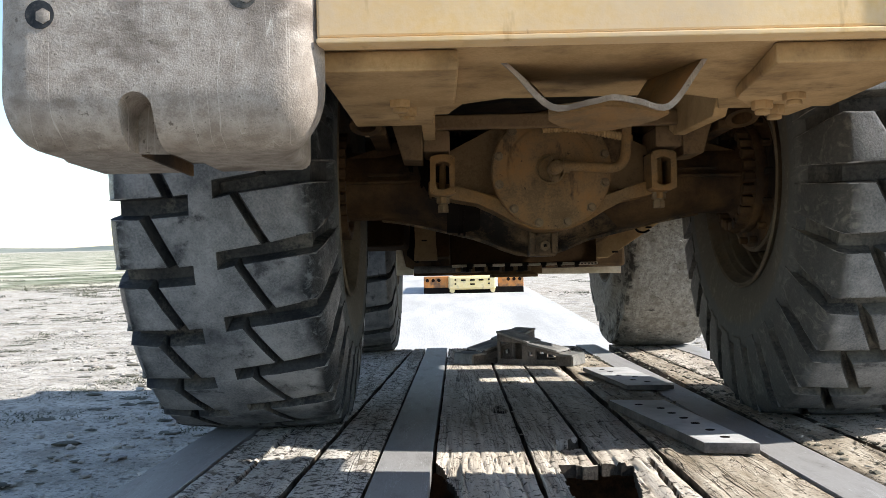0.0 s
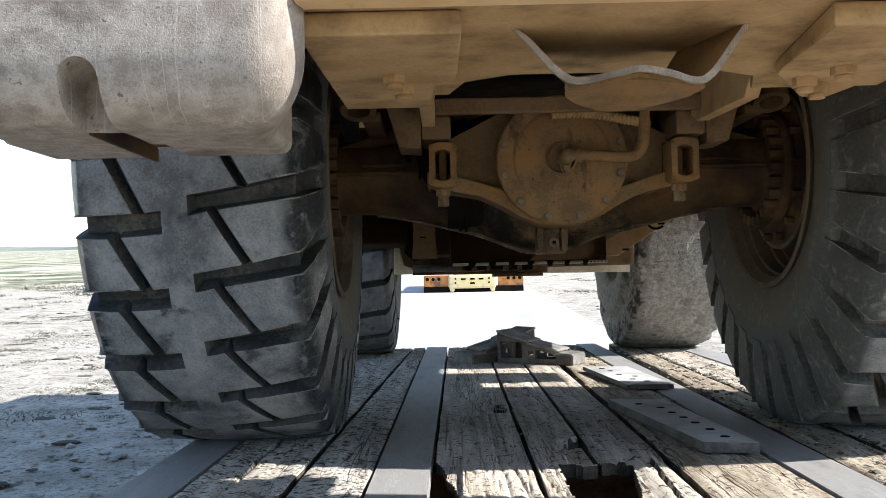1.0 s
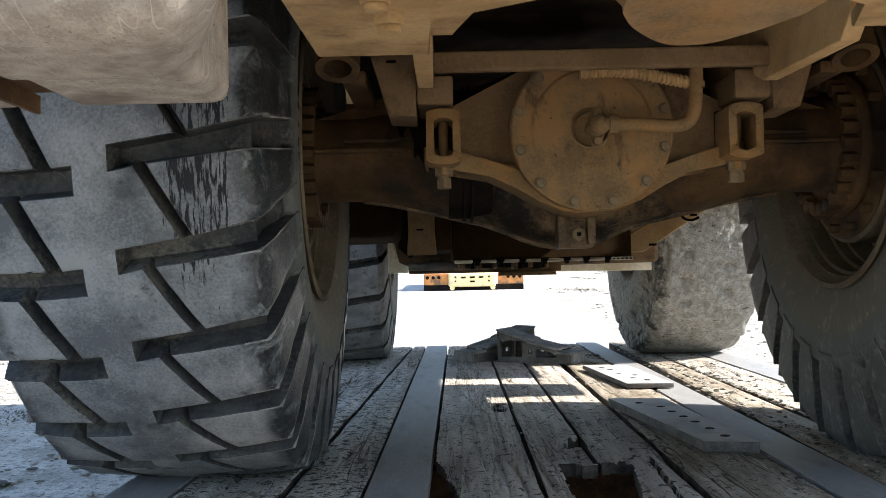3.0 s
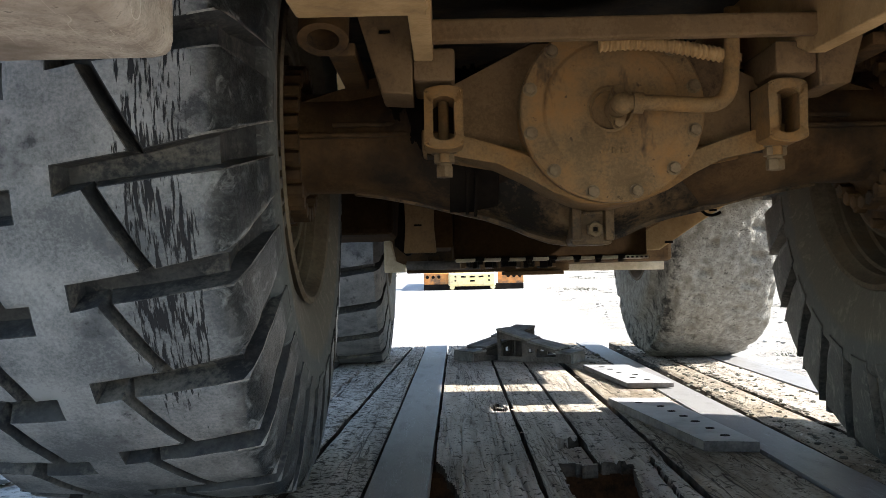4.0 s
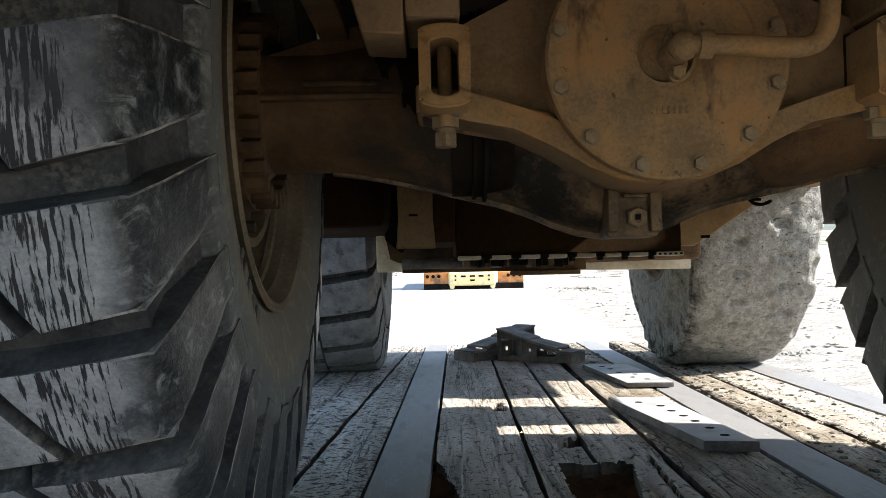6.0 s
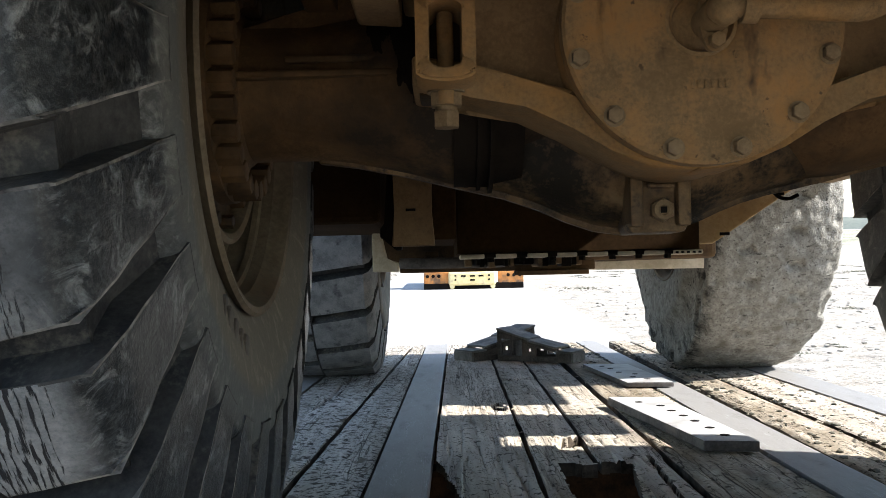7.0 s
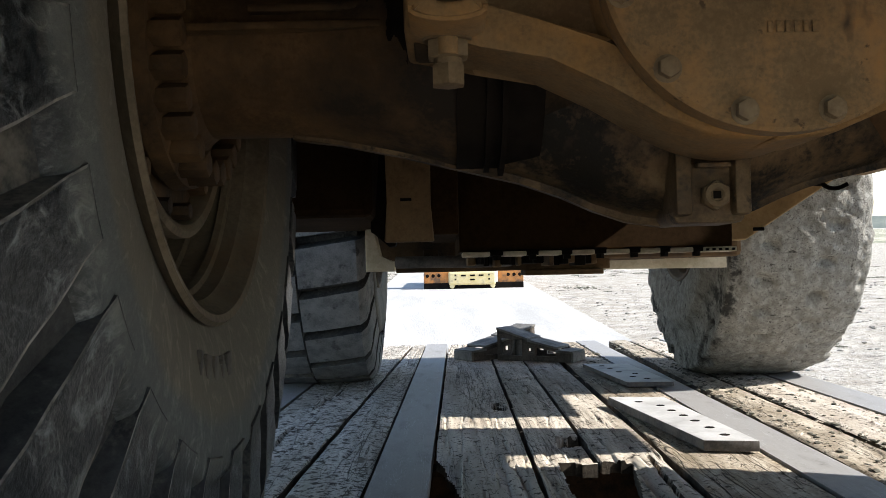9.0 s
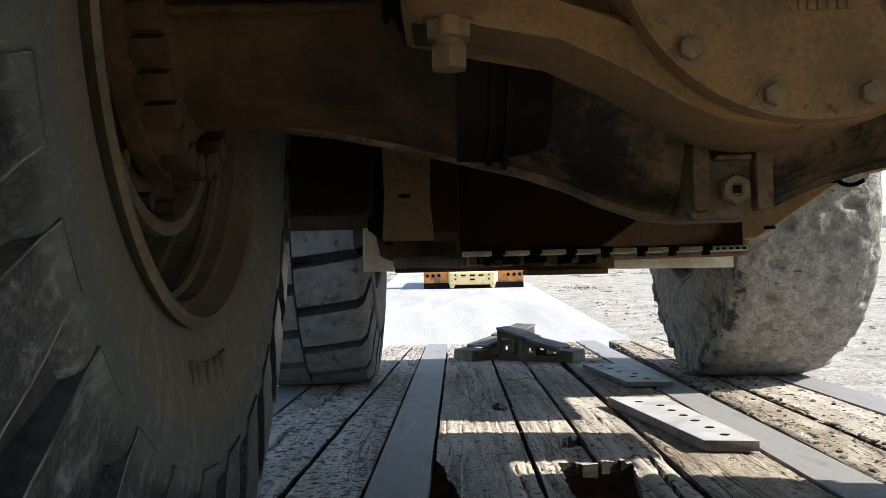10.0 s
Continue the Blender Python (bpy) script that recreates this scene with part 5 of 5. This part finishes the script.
    part("centre_ring", bm, M_CAST, cover)
    bm = bmesh.new()
    rod(bm, (0.006, -0.41, cz), (0.006, -0.485, cz), 0.024, 24, 0.023)
    # an oval flange with an elbow on it
    oval = [(0.006 + 0.021 * math.cos(a), cz + 0.049 * math.sin(a)) for a in [math.pi * k / 14 for k in range(28)]]
    prism(bm, oval, 'y', -0.448, -0.434, 0.002)
    bmesh.ops.create_icosphere(bm, subdivisions=3, radius=0.0245, matrix=Matrix.Translation((0.008, -0.492, cz)))
    pipe(bm, [(0.0, -0.47, cz), (0.004, -0.495, cz), (0.03, -0.50, cz), (0.09, -0.50, cz - 0.002), (0.17, -0.50, cz - 0.008), (0.212, -0.50, cz - 0.004), (0.235, -0.50, cz + 0.02), (0.243, -0.50, cz + 0.07), (0.248, -0.50, cz + 0.2)], 0.0172)
    rod(bm, (0.028, -0.50, cz), (0.050, -0.50, cz - 0.001), 0.0235, 20)
    rod(bm, (0.246, -0.50, cz + 0.085), (0.248, -0.50, cz + 0.10), 0.019, 20)
    part("grease_pipe", bm, M_CAST, web, "dusty bent steel pipe")
    for dz in (0.036, -0.036):
        bm = bmesh.new()
        bolt(bm, (0.006, -0.448, cz + dz), (0, -1, 0), 0.0115, 0.02)
        part("fitting_bolt", bm, M_CAST, web)
    bm = bmesh.new()
    rings = []
    for i in range(97):
        u = i / 96
        p, r = Vector((-0.035 + 0.265 * u, -0.47 - 0.02 * u, 1.040 - 0.026 * u + 0.010 * math.sin(u * 4.0))), (0.0175 if i % 4 < 2 else 0.0145)
        rings.append([bm.verts.new(p + Vector((0, r * math.cos(a), r * math.sin(a)))) for a in [math.pi * k / 8 for k in range(16)]])
    for a, b in zip(rings, rings[1:]):
        for k in range(16):
            bm.faces.new((a[k], a[(k + 1) % 16], b[(k + 1) % 16], b[k]))
    part("corrugated_hose", bm, M_BODY, web, "ribbed dusty hose")


def smooth_line(pts, steps=5):
    """A soft line through the points."""
    v = [Vector(q) for q in pts]
    v = [v[0]] + v + [v[-1]]
    out = []
    for a, b, c, d in zip(v, v[1:], v[2:], v[3:]):
        for i in range(steps):
            t = i / steps
            out.append(tuple(0.5 * (2 * b + (c - a) * t + (2 * a - 5 * b + 4 * c - d) * t * t + (3 * b - a - 3 * c + d) * t ** 3)))
    return out + [tuple(v[-1])]


def rounded_block(bm, lo, hi, rad, cells):
    """A block with elliptical rounded edges, finely divided all over."""
    lo, hi, rad = Vector(lo), Vector(hi), Vector(rad)

    def line(ax):
        n = cells[ax]
        a, b, r = lo[ax], hi[ax], rad[ax]
        ts = [a + r * (1 - math.cos(math.pi / 2 * i / 8)) for i in range(8)]
        return ts + [a + r + (b - a - 2 * r) * i / n for i in range(n + 1)] + [a + b - t for t in ts[::-1]]
    lines = [line(0), line(1), line(2)]
    made = {}

    def vert(i, j, k):
        if (i, j, k) not in made:
            p = Vector((lines[0][i], lines[1][j], lines[2][k]))
            inn = Vector([min(max(p[c], lo[c] + rad[c]), hi[c] - rad[c]) for c in range(3)])
            d = Vector([(p[c] - inn[c]) / rad[c] for c in range(3)])
            if d.length > 1e-6:
                d.normalize()
            q = inn + Vector([d[c] * rad[c] for c in range(3)])
            q += 0.0035 * noise.fractal(q * 4, 1.0, 2.0, 3) * (d if d.length > 0 else Vector((0, -1, 0)))
            made[i, j, k] = bm.verts.new(q)
        return made[i, j, k]
    n = [len(q) - 1 for q in lines]
    for c in range(3):
        u, w = [q for q in range(3) if q != c]
        for end in (0, n[c]):
            for a in range(n[u]):
                for b in range(n[w]):
                    quad = []
                    for da, db in ((0, 0), (1, 0), (1, 1), (0, 1)):
                        key = [0, 0, 0]
                        key[c], key[u], key[w] = end, a + da, b + db
                        quad.append(vert(*key))
                    bm.faces.new(quad)


def rear_body():
    wall_y = -1.83
    bm = bmesh.new()
    box(bm, -0.62, 0.72, wall_y, wall_y + 0.06, 1.002, 1.75, 0.006)
    part("rear_wall", bm, M_YELLOW, loader, "dusty yellow painted rear panel")
    bm = bmesh.new()
    box(bm, -0.62, 0.72, wall_y - 0.006, wall_y + 0.049, 0.990, 1.001, 0.003)
    part("lip", bm, M_YELLOW, loader)
    bm = bmesh.new()
    pts = [(-0.62, wall_y + 0.05), (0.72, wall_y + 0.05), (0.72, -1.0), (0.40, -1.0), (0.36, -1.15), (0.25, -1.22), (-0.22, -1.22), (-0.33, -1.15), (-0.36, -1.0), (-0.62, -1.0)]
    prism(bm, pts, 'z', 1.0, 1.03, 0.004)
    part("bottom_plate", bm, M_BODY, loader)
    for x0, x1 in ((-0.63, -0.355), (0.32, 0.62)):
        bm = bmesh.new()
        side = [(x0, -1.74), (-0.348, -1.74), (-0.348, -1.31), (-0.404, -1.26), (-0.404, -0.91), (x0, -0.91)] if x0 < 0 else [(0.29, -1.74), (x1, -1.74), (x1, -0.95), (0.545, -0.95), (0.356, -1.29), (0.345, -1.36)]
        prism(bm, side, 'z', 0.9555, 0.999, 0.006)
        for v in bm.verts:
            if v.co.z < 0.98:
                v.co.z += 0.03 * (v.co.y + 1.74) / 0.83
        pad = part("mounting_pad", bm, M_BODY, loader)
        for bx, by in ((-0.482, -1.37), (-0.468, -1.25)) if x0 < 0 else ((0.475, -1.36), (0.50, -1.16), (0.44, -1.24)):
            bm = bmesh.new()
            rod(bm, (bx, by, 0.98), (bx, by, 0.951), 0.027, 6, bevel=0.004)
            rod(bm, (bx, by, 0.951), (bx, by, 0.939), 0.019, 16, bevel=0.003)
            part("pad_bolt", bm, M_BODY, pad)
    # tow guard: two wings, a bent rim and a bottom that runs to a point
    bm = bmesh.new()
    up = smooth_line([(-0.240, 1.0), (-0.215, 0.979), (-0.142, 0.909), (-0.06, 0.918), (-0.01, 0.927), (0.045, 0.917), (0.105, 0.905), (0.163, 0.975), (0.182, 1.0)])
    dn = smooth_line([(-0.252, 1.0), (-0.226, 0.976), (-0.149, 0.897), (-0.06, 0.906), (-0.01, 0.915), (0.045, 0.905), (0.112, 0.893), (0.175, 0.972), (0.194, 1.0)])
    prism(bm, up + dn[::-1], 'y', -1.60, -1.40)
    for v in bm.verts:
        # the wings fold in towards the front of the machine
        if v.co.y > -1.5:
            v.co.x = -0.03 + (v.co.x + 0.03) * 0.66
            v.co.z += 0.25 * (1.0 - v.co.z)
    guard = part("tow_guard", bm, M_CAST, loader, "bent steel tow guard worn pale on its edge")
    bm = bmesh.new()
    rim = smooth_line([(-0.150, -1.58, 0.890), (-0.06, -1.58, 0.900), (-0.01, -1.58, 0.909), (0.045, -1.58, 0.899), (0.113, -1.58, 0.886)])
    back = smooth_line([(0.105, -1.50, 0.886), (0.072, -1.40, 0.890), (0.03, -1.33, 0.892), (-0.02, -1.32, 0.892), (-0.06, -1.35, 0.892), (-0.11, -1.43, 0.890), (-0.142, -1.51, 0.889)])
    vs = [bm.verts.new(c) for c in rim + back]
    vt = [bm.verts.new(v.co + Vector((0, 0, 0.02))) for v in vs]
    bm.faces.new(vs), bm.faces.new(vt)
    n = len(vs)
    for i in range(n):
        bm.faces.new((vs[i], vs[(i + 1) % n], vt[(i + 1) % n], vt[i]))
    part("guard_bottom", bm, M_CAST, guard)
    bm = bmesh.new()
    prism(bm, up + dn[::-1], 'y', -1.604, -1.596)
    part("worn_edge", bm, M_TANK, guard, "edge of the guard worn to pale steel")
    # cross bar, frame sides and their brackets
    bm = bmesh.new()
    box(bm, -0.42, 0.445, -0.575, -0.545, 1.028, 1.076, 0.006)
    part("cross_bar", bm, M_UNDER, loader)
    for s in (-1, 1):
        bm = bmesh.new()
        pts = [(-1.0, 1.03), (-0.95, 0.985), (-0.52, 1.0), (-0.40, 1.06), (0.25, 1.10), (0.6, 0.95), (2.0, 0.75), (2.0, 1.55), (-1.0, 1.55)]
        prism(bm, pts, 'x', s * 0.42 - 0.02, s * 0.42 + 0.02, 0.004)
        part("frame_side", bm, M_BODY, loader)
        bm = bmesh.new()
        pts = [(s * 0.60, 1.25), (s * 0.565, 1.12), (s * 0.515, 0.945), (s * 0.445, 0.94), (s * 0.445, 1.25)]
        prism(bm, pts if s > 0 else pts[::-1], 'y', -0.47, -0.30, 0.005)
        brk = part("frame_bracket", bm, M_UNDER, loader)
        bm = bmesh.new()
        box(bm, s * 0.505 - 0.012, s * 0.505 + 0.012, -0.475, -0.468, 1.075, 1.081, 0.001)
        part("bracket_slot", bm, M_BLACK, brk)
    bm = bmesh.new()
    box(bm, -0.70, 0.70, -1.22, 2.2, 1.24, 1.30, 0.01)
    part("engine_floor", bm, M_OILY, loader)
    bm = bmesh.new()
    box(bm, -0.70, 0.70, -1.77, 1.6, 1.31, 2.45, 0.06)
    part("hood", bm, M_YELLOW, loader, "dusty yellow engine hood")
    for s in (-1, 1):
        bm = bmesh.new()
        prism(bm, [(-1.37, 1.50), (-1.05, 1.92), (-0.6, 2.02), (0.7, 2.02), (1.25, 1.75), (1.7, 1.30), (1.7, 1.36), (1.28, 1.81), (0.72, 2.08), (-0.62, 2.08), (-1.09, 1.98), (-1.37, 1.58)], 'x', min(s * 0.70, s * 1.42), max(s * 0.70, s * 1.42), 0.008)
        part("fender", bm, M_YELLOW, loader)


def corner_weight():
    """The grey cast block at the corner, with bolt holes and a drain notch."""
    bm = bmesh.new()
    rounded_block(bm, (-1.235, -1.87, 0.80), (-0.61, -1.50, 1.75), (0.085, 0.10, 0.115), (18, 8, 30))
    bmesh.ops.remove_doubles(bm, verts=bm.verts, dist=1e-5)
    for v in bm.verts:
        if v.co.x > -0.8 and v.co.y > -1.78:
            v.co.x -= 0.28 * (v.co.y + 1.78)
    blk = part("corner_weight", bm, M_TANK, loader, "scuffed grey cast block with rounded edges", 60)
    bm = bmesh.new()
    prism(bm, [(-0.99, 0.70), (-0.925, 0.70)] + [(-0.9575 + 0.0325 * math.cos(a), 0.865 + 0.035 * math.sin(a)) for a in [math.pi * k / 10 for k in range(11)]], 'y', -2.0, -1.74)
    prism(bm, [(-0.99, 0.70), (-0.925, 0.70), (-0.925, 0.832), (-0.99, 0.832)], 'y', -1.735, -1.30)
    cutter = new("cutter", mesh_from(bm, "cutter", [M_TANK]))
    cutter.parent = loader
    cut = blk.modifiers.new("notch", 'BOOLEAN')
    cut.operation, cut.object, cut.solver = 'DIFFERENCE', cutter, 'EXACT'
    bpy.context.view_layer.update()
    done = bpy.data.meshes.new_from_object(blk.evaluated_get(bpy.context.evaluated_depsgraph_get()))
    blk.modifiers.clear()
    blk.data = done
    done.polygons.foreach_set("use_smooth", [True] * len(done.polygons))
    done.set_sharp_from_angle(angle=radians(40))
    bpy.data.objects.remove(cutter)
    bm = bmesh.new()
    box(bm, -1.20, -0.99, -1.62, -1.38, 0.803, 1.6, 0.018, 3)
    box(bm, -0.925, -0.695, -1.62, -1.38, 0.803, 1.6, 0.022, 3)
    part("rear_lug", bm, M_TANK, blk)
    bm = bmesh.new()
    box(bm, -0.9895, -0.9255, -1.73, -1.39, 0.825, 0.84, 0.002)
    box(bm, -0.9895, -0.982, -1.73, -1.37, 0.797, 0.825, 0.001)
    part("drain_channel", bm, M_AXLE, blk, "brown steel drain channel")
    for x, z in ((-1.13, 1.047), (-0.752, 1.077)):
        bm = bmesh.new()
        rod(bm, (x, -1.8705, z), (x, -1.86, z), 0.027, 24)
        hole = part("bolt_hole", bm, M_GROOVE, blk, "dark recessed bolt hole")
        bm = bmesh.new()
        bolt(bm, (x + 0.007, -1.8705, z - 0.003), (0, -1, 0), 0.015, 0.002, False)
        part("bolt_head", bm, M_TANK, hole)


def far_weight():
    """Matching block at the other corner, unseen, made longer to shade the deck."""
    bm = bmesh.new()
    rounded_block(bm, (0.61, -1.87, 0.80), (1.235, -1.25, 1.75), (0.085, 0.10, 0.115), (10, 8, 12))
    for v in bm.verts:
        if v.co.x < 0.85 and v.co.y > -1.80:
            v.co.x += 0.34 * (v.co.y + 1.80)
    part("corner_weight", bm, M_TANK, loader, "scuffed grey cast block with rounded edges", 60)


rear_axle()
trunnion()
rear_body()
corner_weight()
far_weight()


def belly():
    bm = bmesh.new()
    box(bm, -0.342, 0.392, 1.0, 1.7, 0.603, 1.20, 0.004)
    guard = part("belly_guard", bm, M_BELLY, loader, "brown belly guard plate, darkened for shade")
    # the pale lip under the plate, its bolts, and a row of punched holes
    for x0, x1 in ((-0.335, -0.262), (-0.228, -0.166), (-0.134, -0.073), (-0.045, 0.014), (0.045, 0.106), (0.135, 0.187), (0.214, 0.274), (0.300, 0.389)):
        bm = bmesh.new()
        box(bm, x0, x1, 0.955, 1.06, 0.588, 0.601, 0.003)
        part("flange_tab", bm, M_PALE, guard, "pale dusty length of lip")
    for x in (-0.246, -0.15, -0.059, 0.029, 0.12, 0.2, 0.286):
        bm = bmesh.new()
        box(bm, x - 0.018, x + 0.018, 0.96, 1.05, 0.590, 0.606, 0.002)
        rod(bm, (x + 0.003, 0.985, 0.592), (x + 0.003, 0.985, 0.578), 0.011, 6)
        part("flange_bolt", bm, M_BLACK, guard)
    for k in range(5):
        bm = bmesh.new()
        box(bm, 0.306 + 0.017 * k, 0.315 + 0.017 * k, 0.953, 0.96, 0.591, 0.597)
        part("punched_hole", bm, M_BLACK, guard)
    rnd = random.Random(3)
    for k in range(16):
        # caked lumps and fittings between the plate and the bar behind it
        x, w = -0.30 + 0.026 * k + 0.012 * rnd.random(), 0.006 + 0.012 * rnd.random()
        bm = bmesh.new()
        box(bm, x - w, x + w, 1.30 + 0.2 * rnd.random(), 1.56, 0.560 + 0.012 * rnd.random(), 0.60, 0.004)
        part("hose_clamp", bm, M_BLACK if k % 3 else M_UNDER, guard)
    bm = bmesh.new()
    pipe(bm, [(-0.54, 1.60, 0.585), (-0.40, 1.56, 0.584), (-0.24, 1.56, 0.582), (-0.16, 1.62, 0.584)], 0.020, 14)
    part("hydraulic_hose", bm, M_EDGE, loader, "dark grey hydraulic hose")
    bm = bmesh.new()
    prism(bm, [(-0.515, 1.10), (-0.505, 0.70), (-0.512, 0.616), (-0.405, 0.616), (-0.412, 0.70), (-0.407, 1.10)], 'y', 0.50, 0.54, 0.004)
    hang = part("hanger", bm, M_UNDER, loader)
    bm = bmesh.new()
    box(bm, -0.476, -0.452, 0.495, 0.502, 0.703, 0.709, 0.001)
    part("hanger_slot", bm, M_BLACK, hang)
    bm = bmesh.new()
    prism(bm, [(-0.545, 0.665), (-0.53, 0.675), (-0.515, 1.0), (-0.505, 1.0), (-0.49, 0.61), (-0.505, 0.607), (-0.53, 0.635), (-0.545, 0.64)], 'y', 0.56, 0.62, 0.004)
    part("pipe_clip", bm, M_BLACK, hang)
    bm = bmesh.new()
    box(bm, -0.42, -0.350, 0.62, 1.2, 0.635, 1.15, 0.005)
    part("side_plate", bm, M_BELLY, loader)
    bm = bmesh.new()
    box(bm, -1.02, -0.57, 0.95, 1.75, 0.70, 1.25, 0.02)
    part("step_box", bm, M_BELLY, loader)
    # braces and plates of the hitch frame
    bm = bmesh.new()
    prism(bm, [(0.40, 0.622), (0.475, 0.622), (0.79, 0.825), (0.79, 0.90), (0.40, 0.69)], 'y', 1.14, 1.19, 0.004)
    # paler than its neighbours: sunlight on the brace is put into the colour
    br = part("diagonal_brace", bm, M_BODY, loader, "tan dust-covered steel brace with sunlight in its colour")
    for x, z in ((0.512, 0.652), (0.69, 0.775)):
        bm = bmesh.new()
        box(bm, x - 0.016, x + 0.016, 1.136, 1.142, z - 0.005, z + 0.005, 0.002)
        part("brace_slot", bm, M_BLACK, br)
    bm = bmesh.new()
    prism(bm, [(-0.645, 0.556), (-0.55, 0.556), (-0.55, 0.59), (-0.60, 0.605), (-0.615, 0.70), (-0.645, 0.70)], 'y', 1.62, 1.74, 0.004)
    part("corner_bracket", bm, M_PALE, loader)
    bm = bmesh.new()
    box(bm, -0.55, 0.20, 1.74, 1.86, 0.550, 0.588, 0.005)
    part("lower_bar", bm, M_AXLE, loader)
    bm = bmesh.new()
    box(bm, -0.10, 0.17, 1.70, 1.90, 0.532, 0.550, 0.003)
    part("skid_plate", bm, M_AXLE, loader)
    bm = bmesh.new()
    prism(bm, [(0.10, 0.548), (0.748, 0.543), (0.748, 0.605), (0.68, 0.605), (0.66, 0.583), (0.10, 0.581)], 'y', 2.18, 2.30, 0.004)
    part("bottom_flange", bm, M_PALE, loader, "pale dust-caked flange plate")
    for x in (-0.45, -0.30, -0.05, 0.05, 0.22):
        bm = bmesh.new()
        box(bm, x, x + 0.05, 1.62, 1.80, 0.600, 0.628, 0.003)
        part("flange_lug", bm, M_OILY, loader)
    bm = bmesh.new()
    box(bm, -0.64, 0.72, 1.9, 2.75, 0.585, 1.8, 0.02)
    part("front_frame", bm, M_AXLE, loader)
    bm = bmesh.new()
    lathe(bm, [(-0.95, 0.13), (-0.45, 0.155), (-0.27, 0.245), (0.0, 0.26), (0.27, 0.245), (0.45, 0.155), (0.95, 0.13)], 36, centre=(0.06, FRONT_Y + 0.14, HUB_Z))
    part("front_axle_housing", bm, M_UNDER, loader)
    # unseen boxes between the wheels, added to shape the sun bands on deck
    bm = bmesh.new()
    box(bm, 1.08, 1.53, 1.085, 1.50, 0.92, 1.30, 0.01)
    box(bm, 1.10, 1.14, 0.88, 1.085, 0.955, 1.30, 0.006)
    part("access_step", bm, M_UNDER, loader)
    bm = bmesh.new()
    box(bm, 1.08, 1.42, 1.78, 2.40, 0.92, 1.00, 0.01)
    box(bm, 0.70, 1.42, 1.10, 2.40, 1.30, 1.36, 0.01)
    part("side_platform", bm, M_UNDER, loader)
    bm = bmesh.new()
    pipe(bm, [(0.548, 0.80, 0.752), (0.565, 0.80, 0.738), (0.59, 0.80, 0.735), (0.615, 0.80, 0.745)], 0.0055, 8)
    part("strap", bm, M_BLACK, loader, "end of a black rubber strap")
    bm = bmesh.new()
    box(bm, -0.72, 0.76, 2.75, 4.3, 1.10, 2.0, 0.05)
    part("front_tower", bm, M_YELLOW, loader)


belly()


# ---- movement ----
TRAVEL = [(0, 0.037), (0.5, 0.170), (1, 0.307), (1.5, 0.447), (2, 0.589), (2.5, 0.730), (3, 0.870), (3.5, 1.009), (4, 1.144), (4.5, 1.276), (5, 1.403), (5.5, 1.524),
          (6, 1.639), (6.5, 1.748), (7, 1.848), (7.5, 1.940), (8, 2.022), (8.5, 2.094), (9, 2.156), (9.5, 2.205), (10, 2.242)]
ROLL = 0.875


def motions():
    walk(loader, [(t, DECK @ pose(0.393, 3.58 - s, 0)) for t, s in TRAVEL])
    for w, x, y in wheels:
        first = (6.3 if x < 0 else 2.4) if y < 1 else 40.0
        walk(w, [(t, pose(x, y, HUB_Z, first + math.degrees(s / ROLL))) for t, s in TRAVEL])


motions()
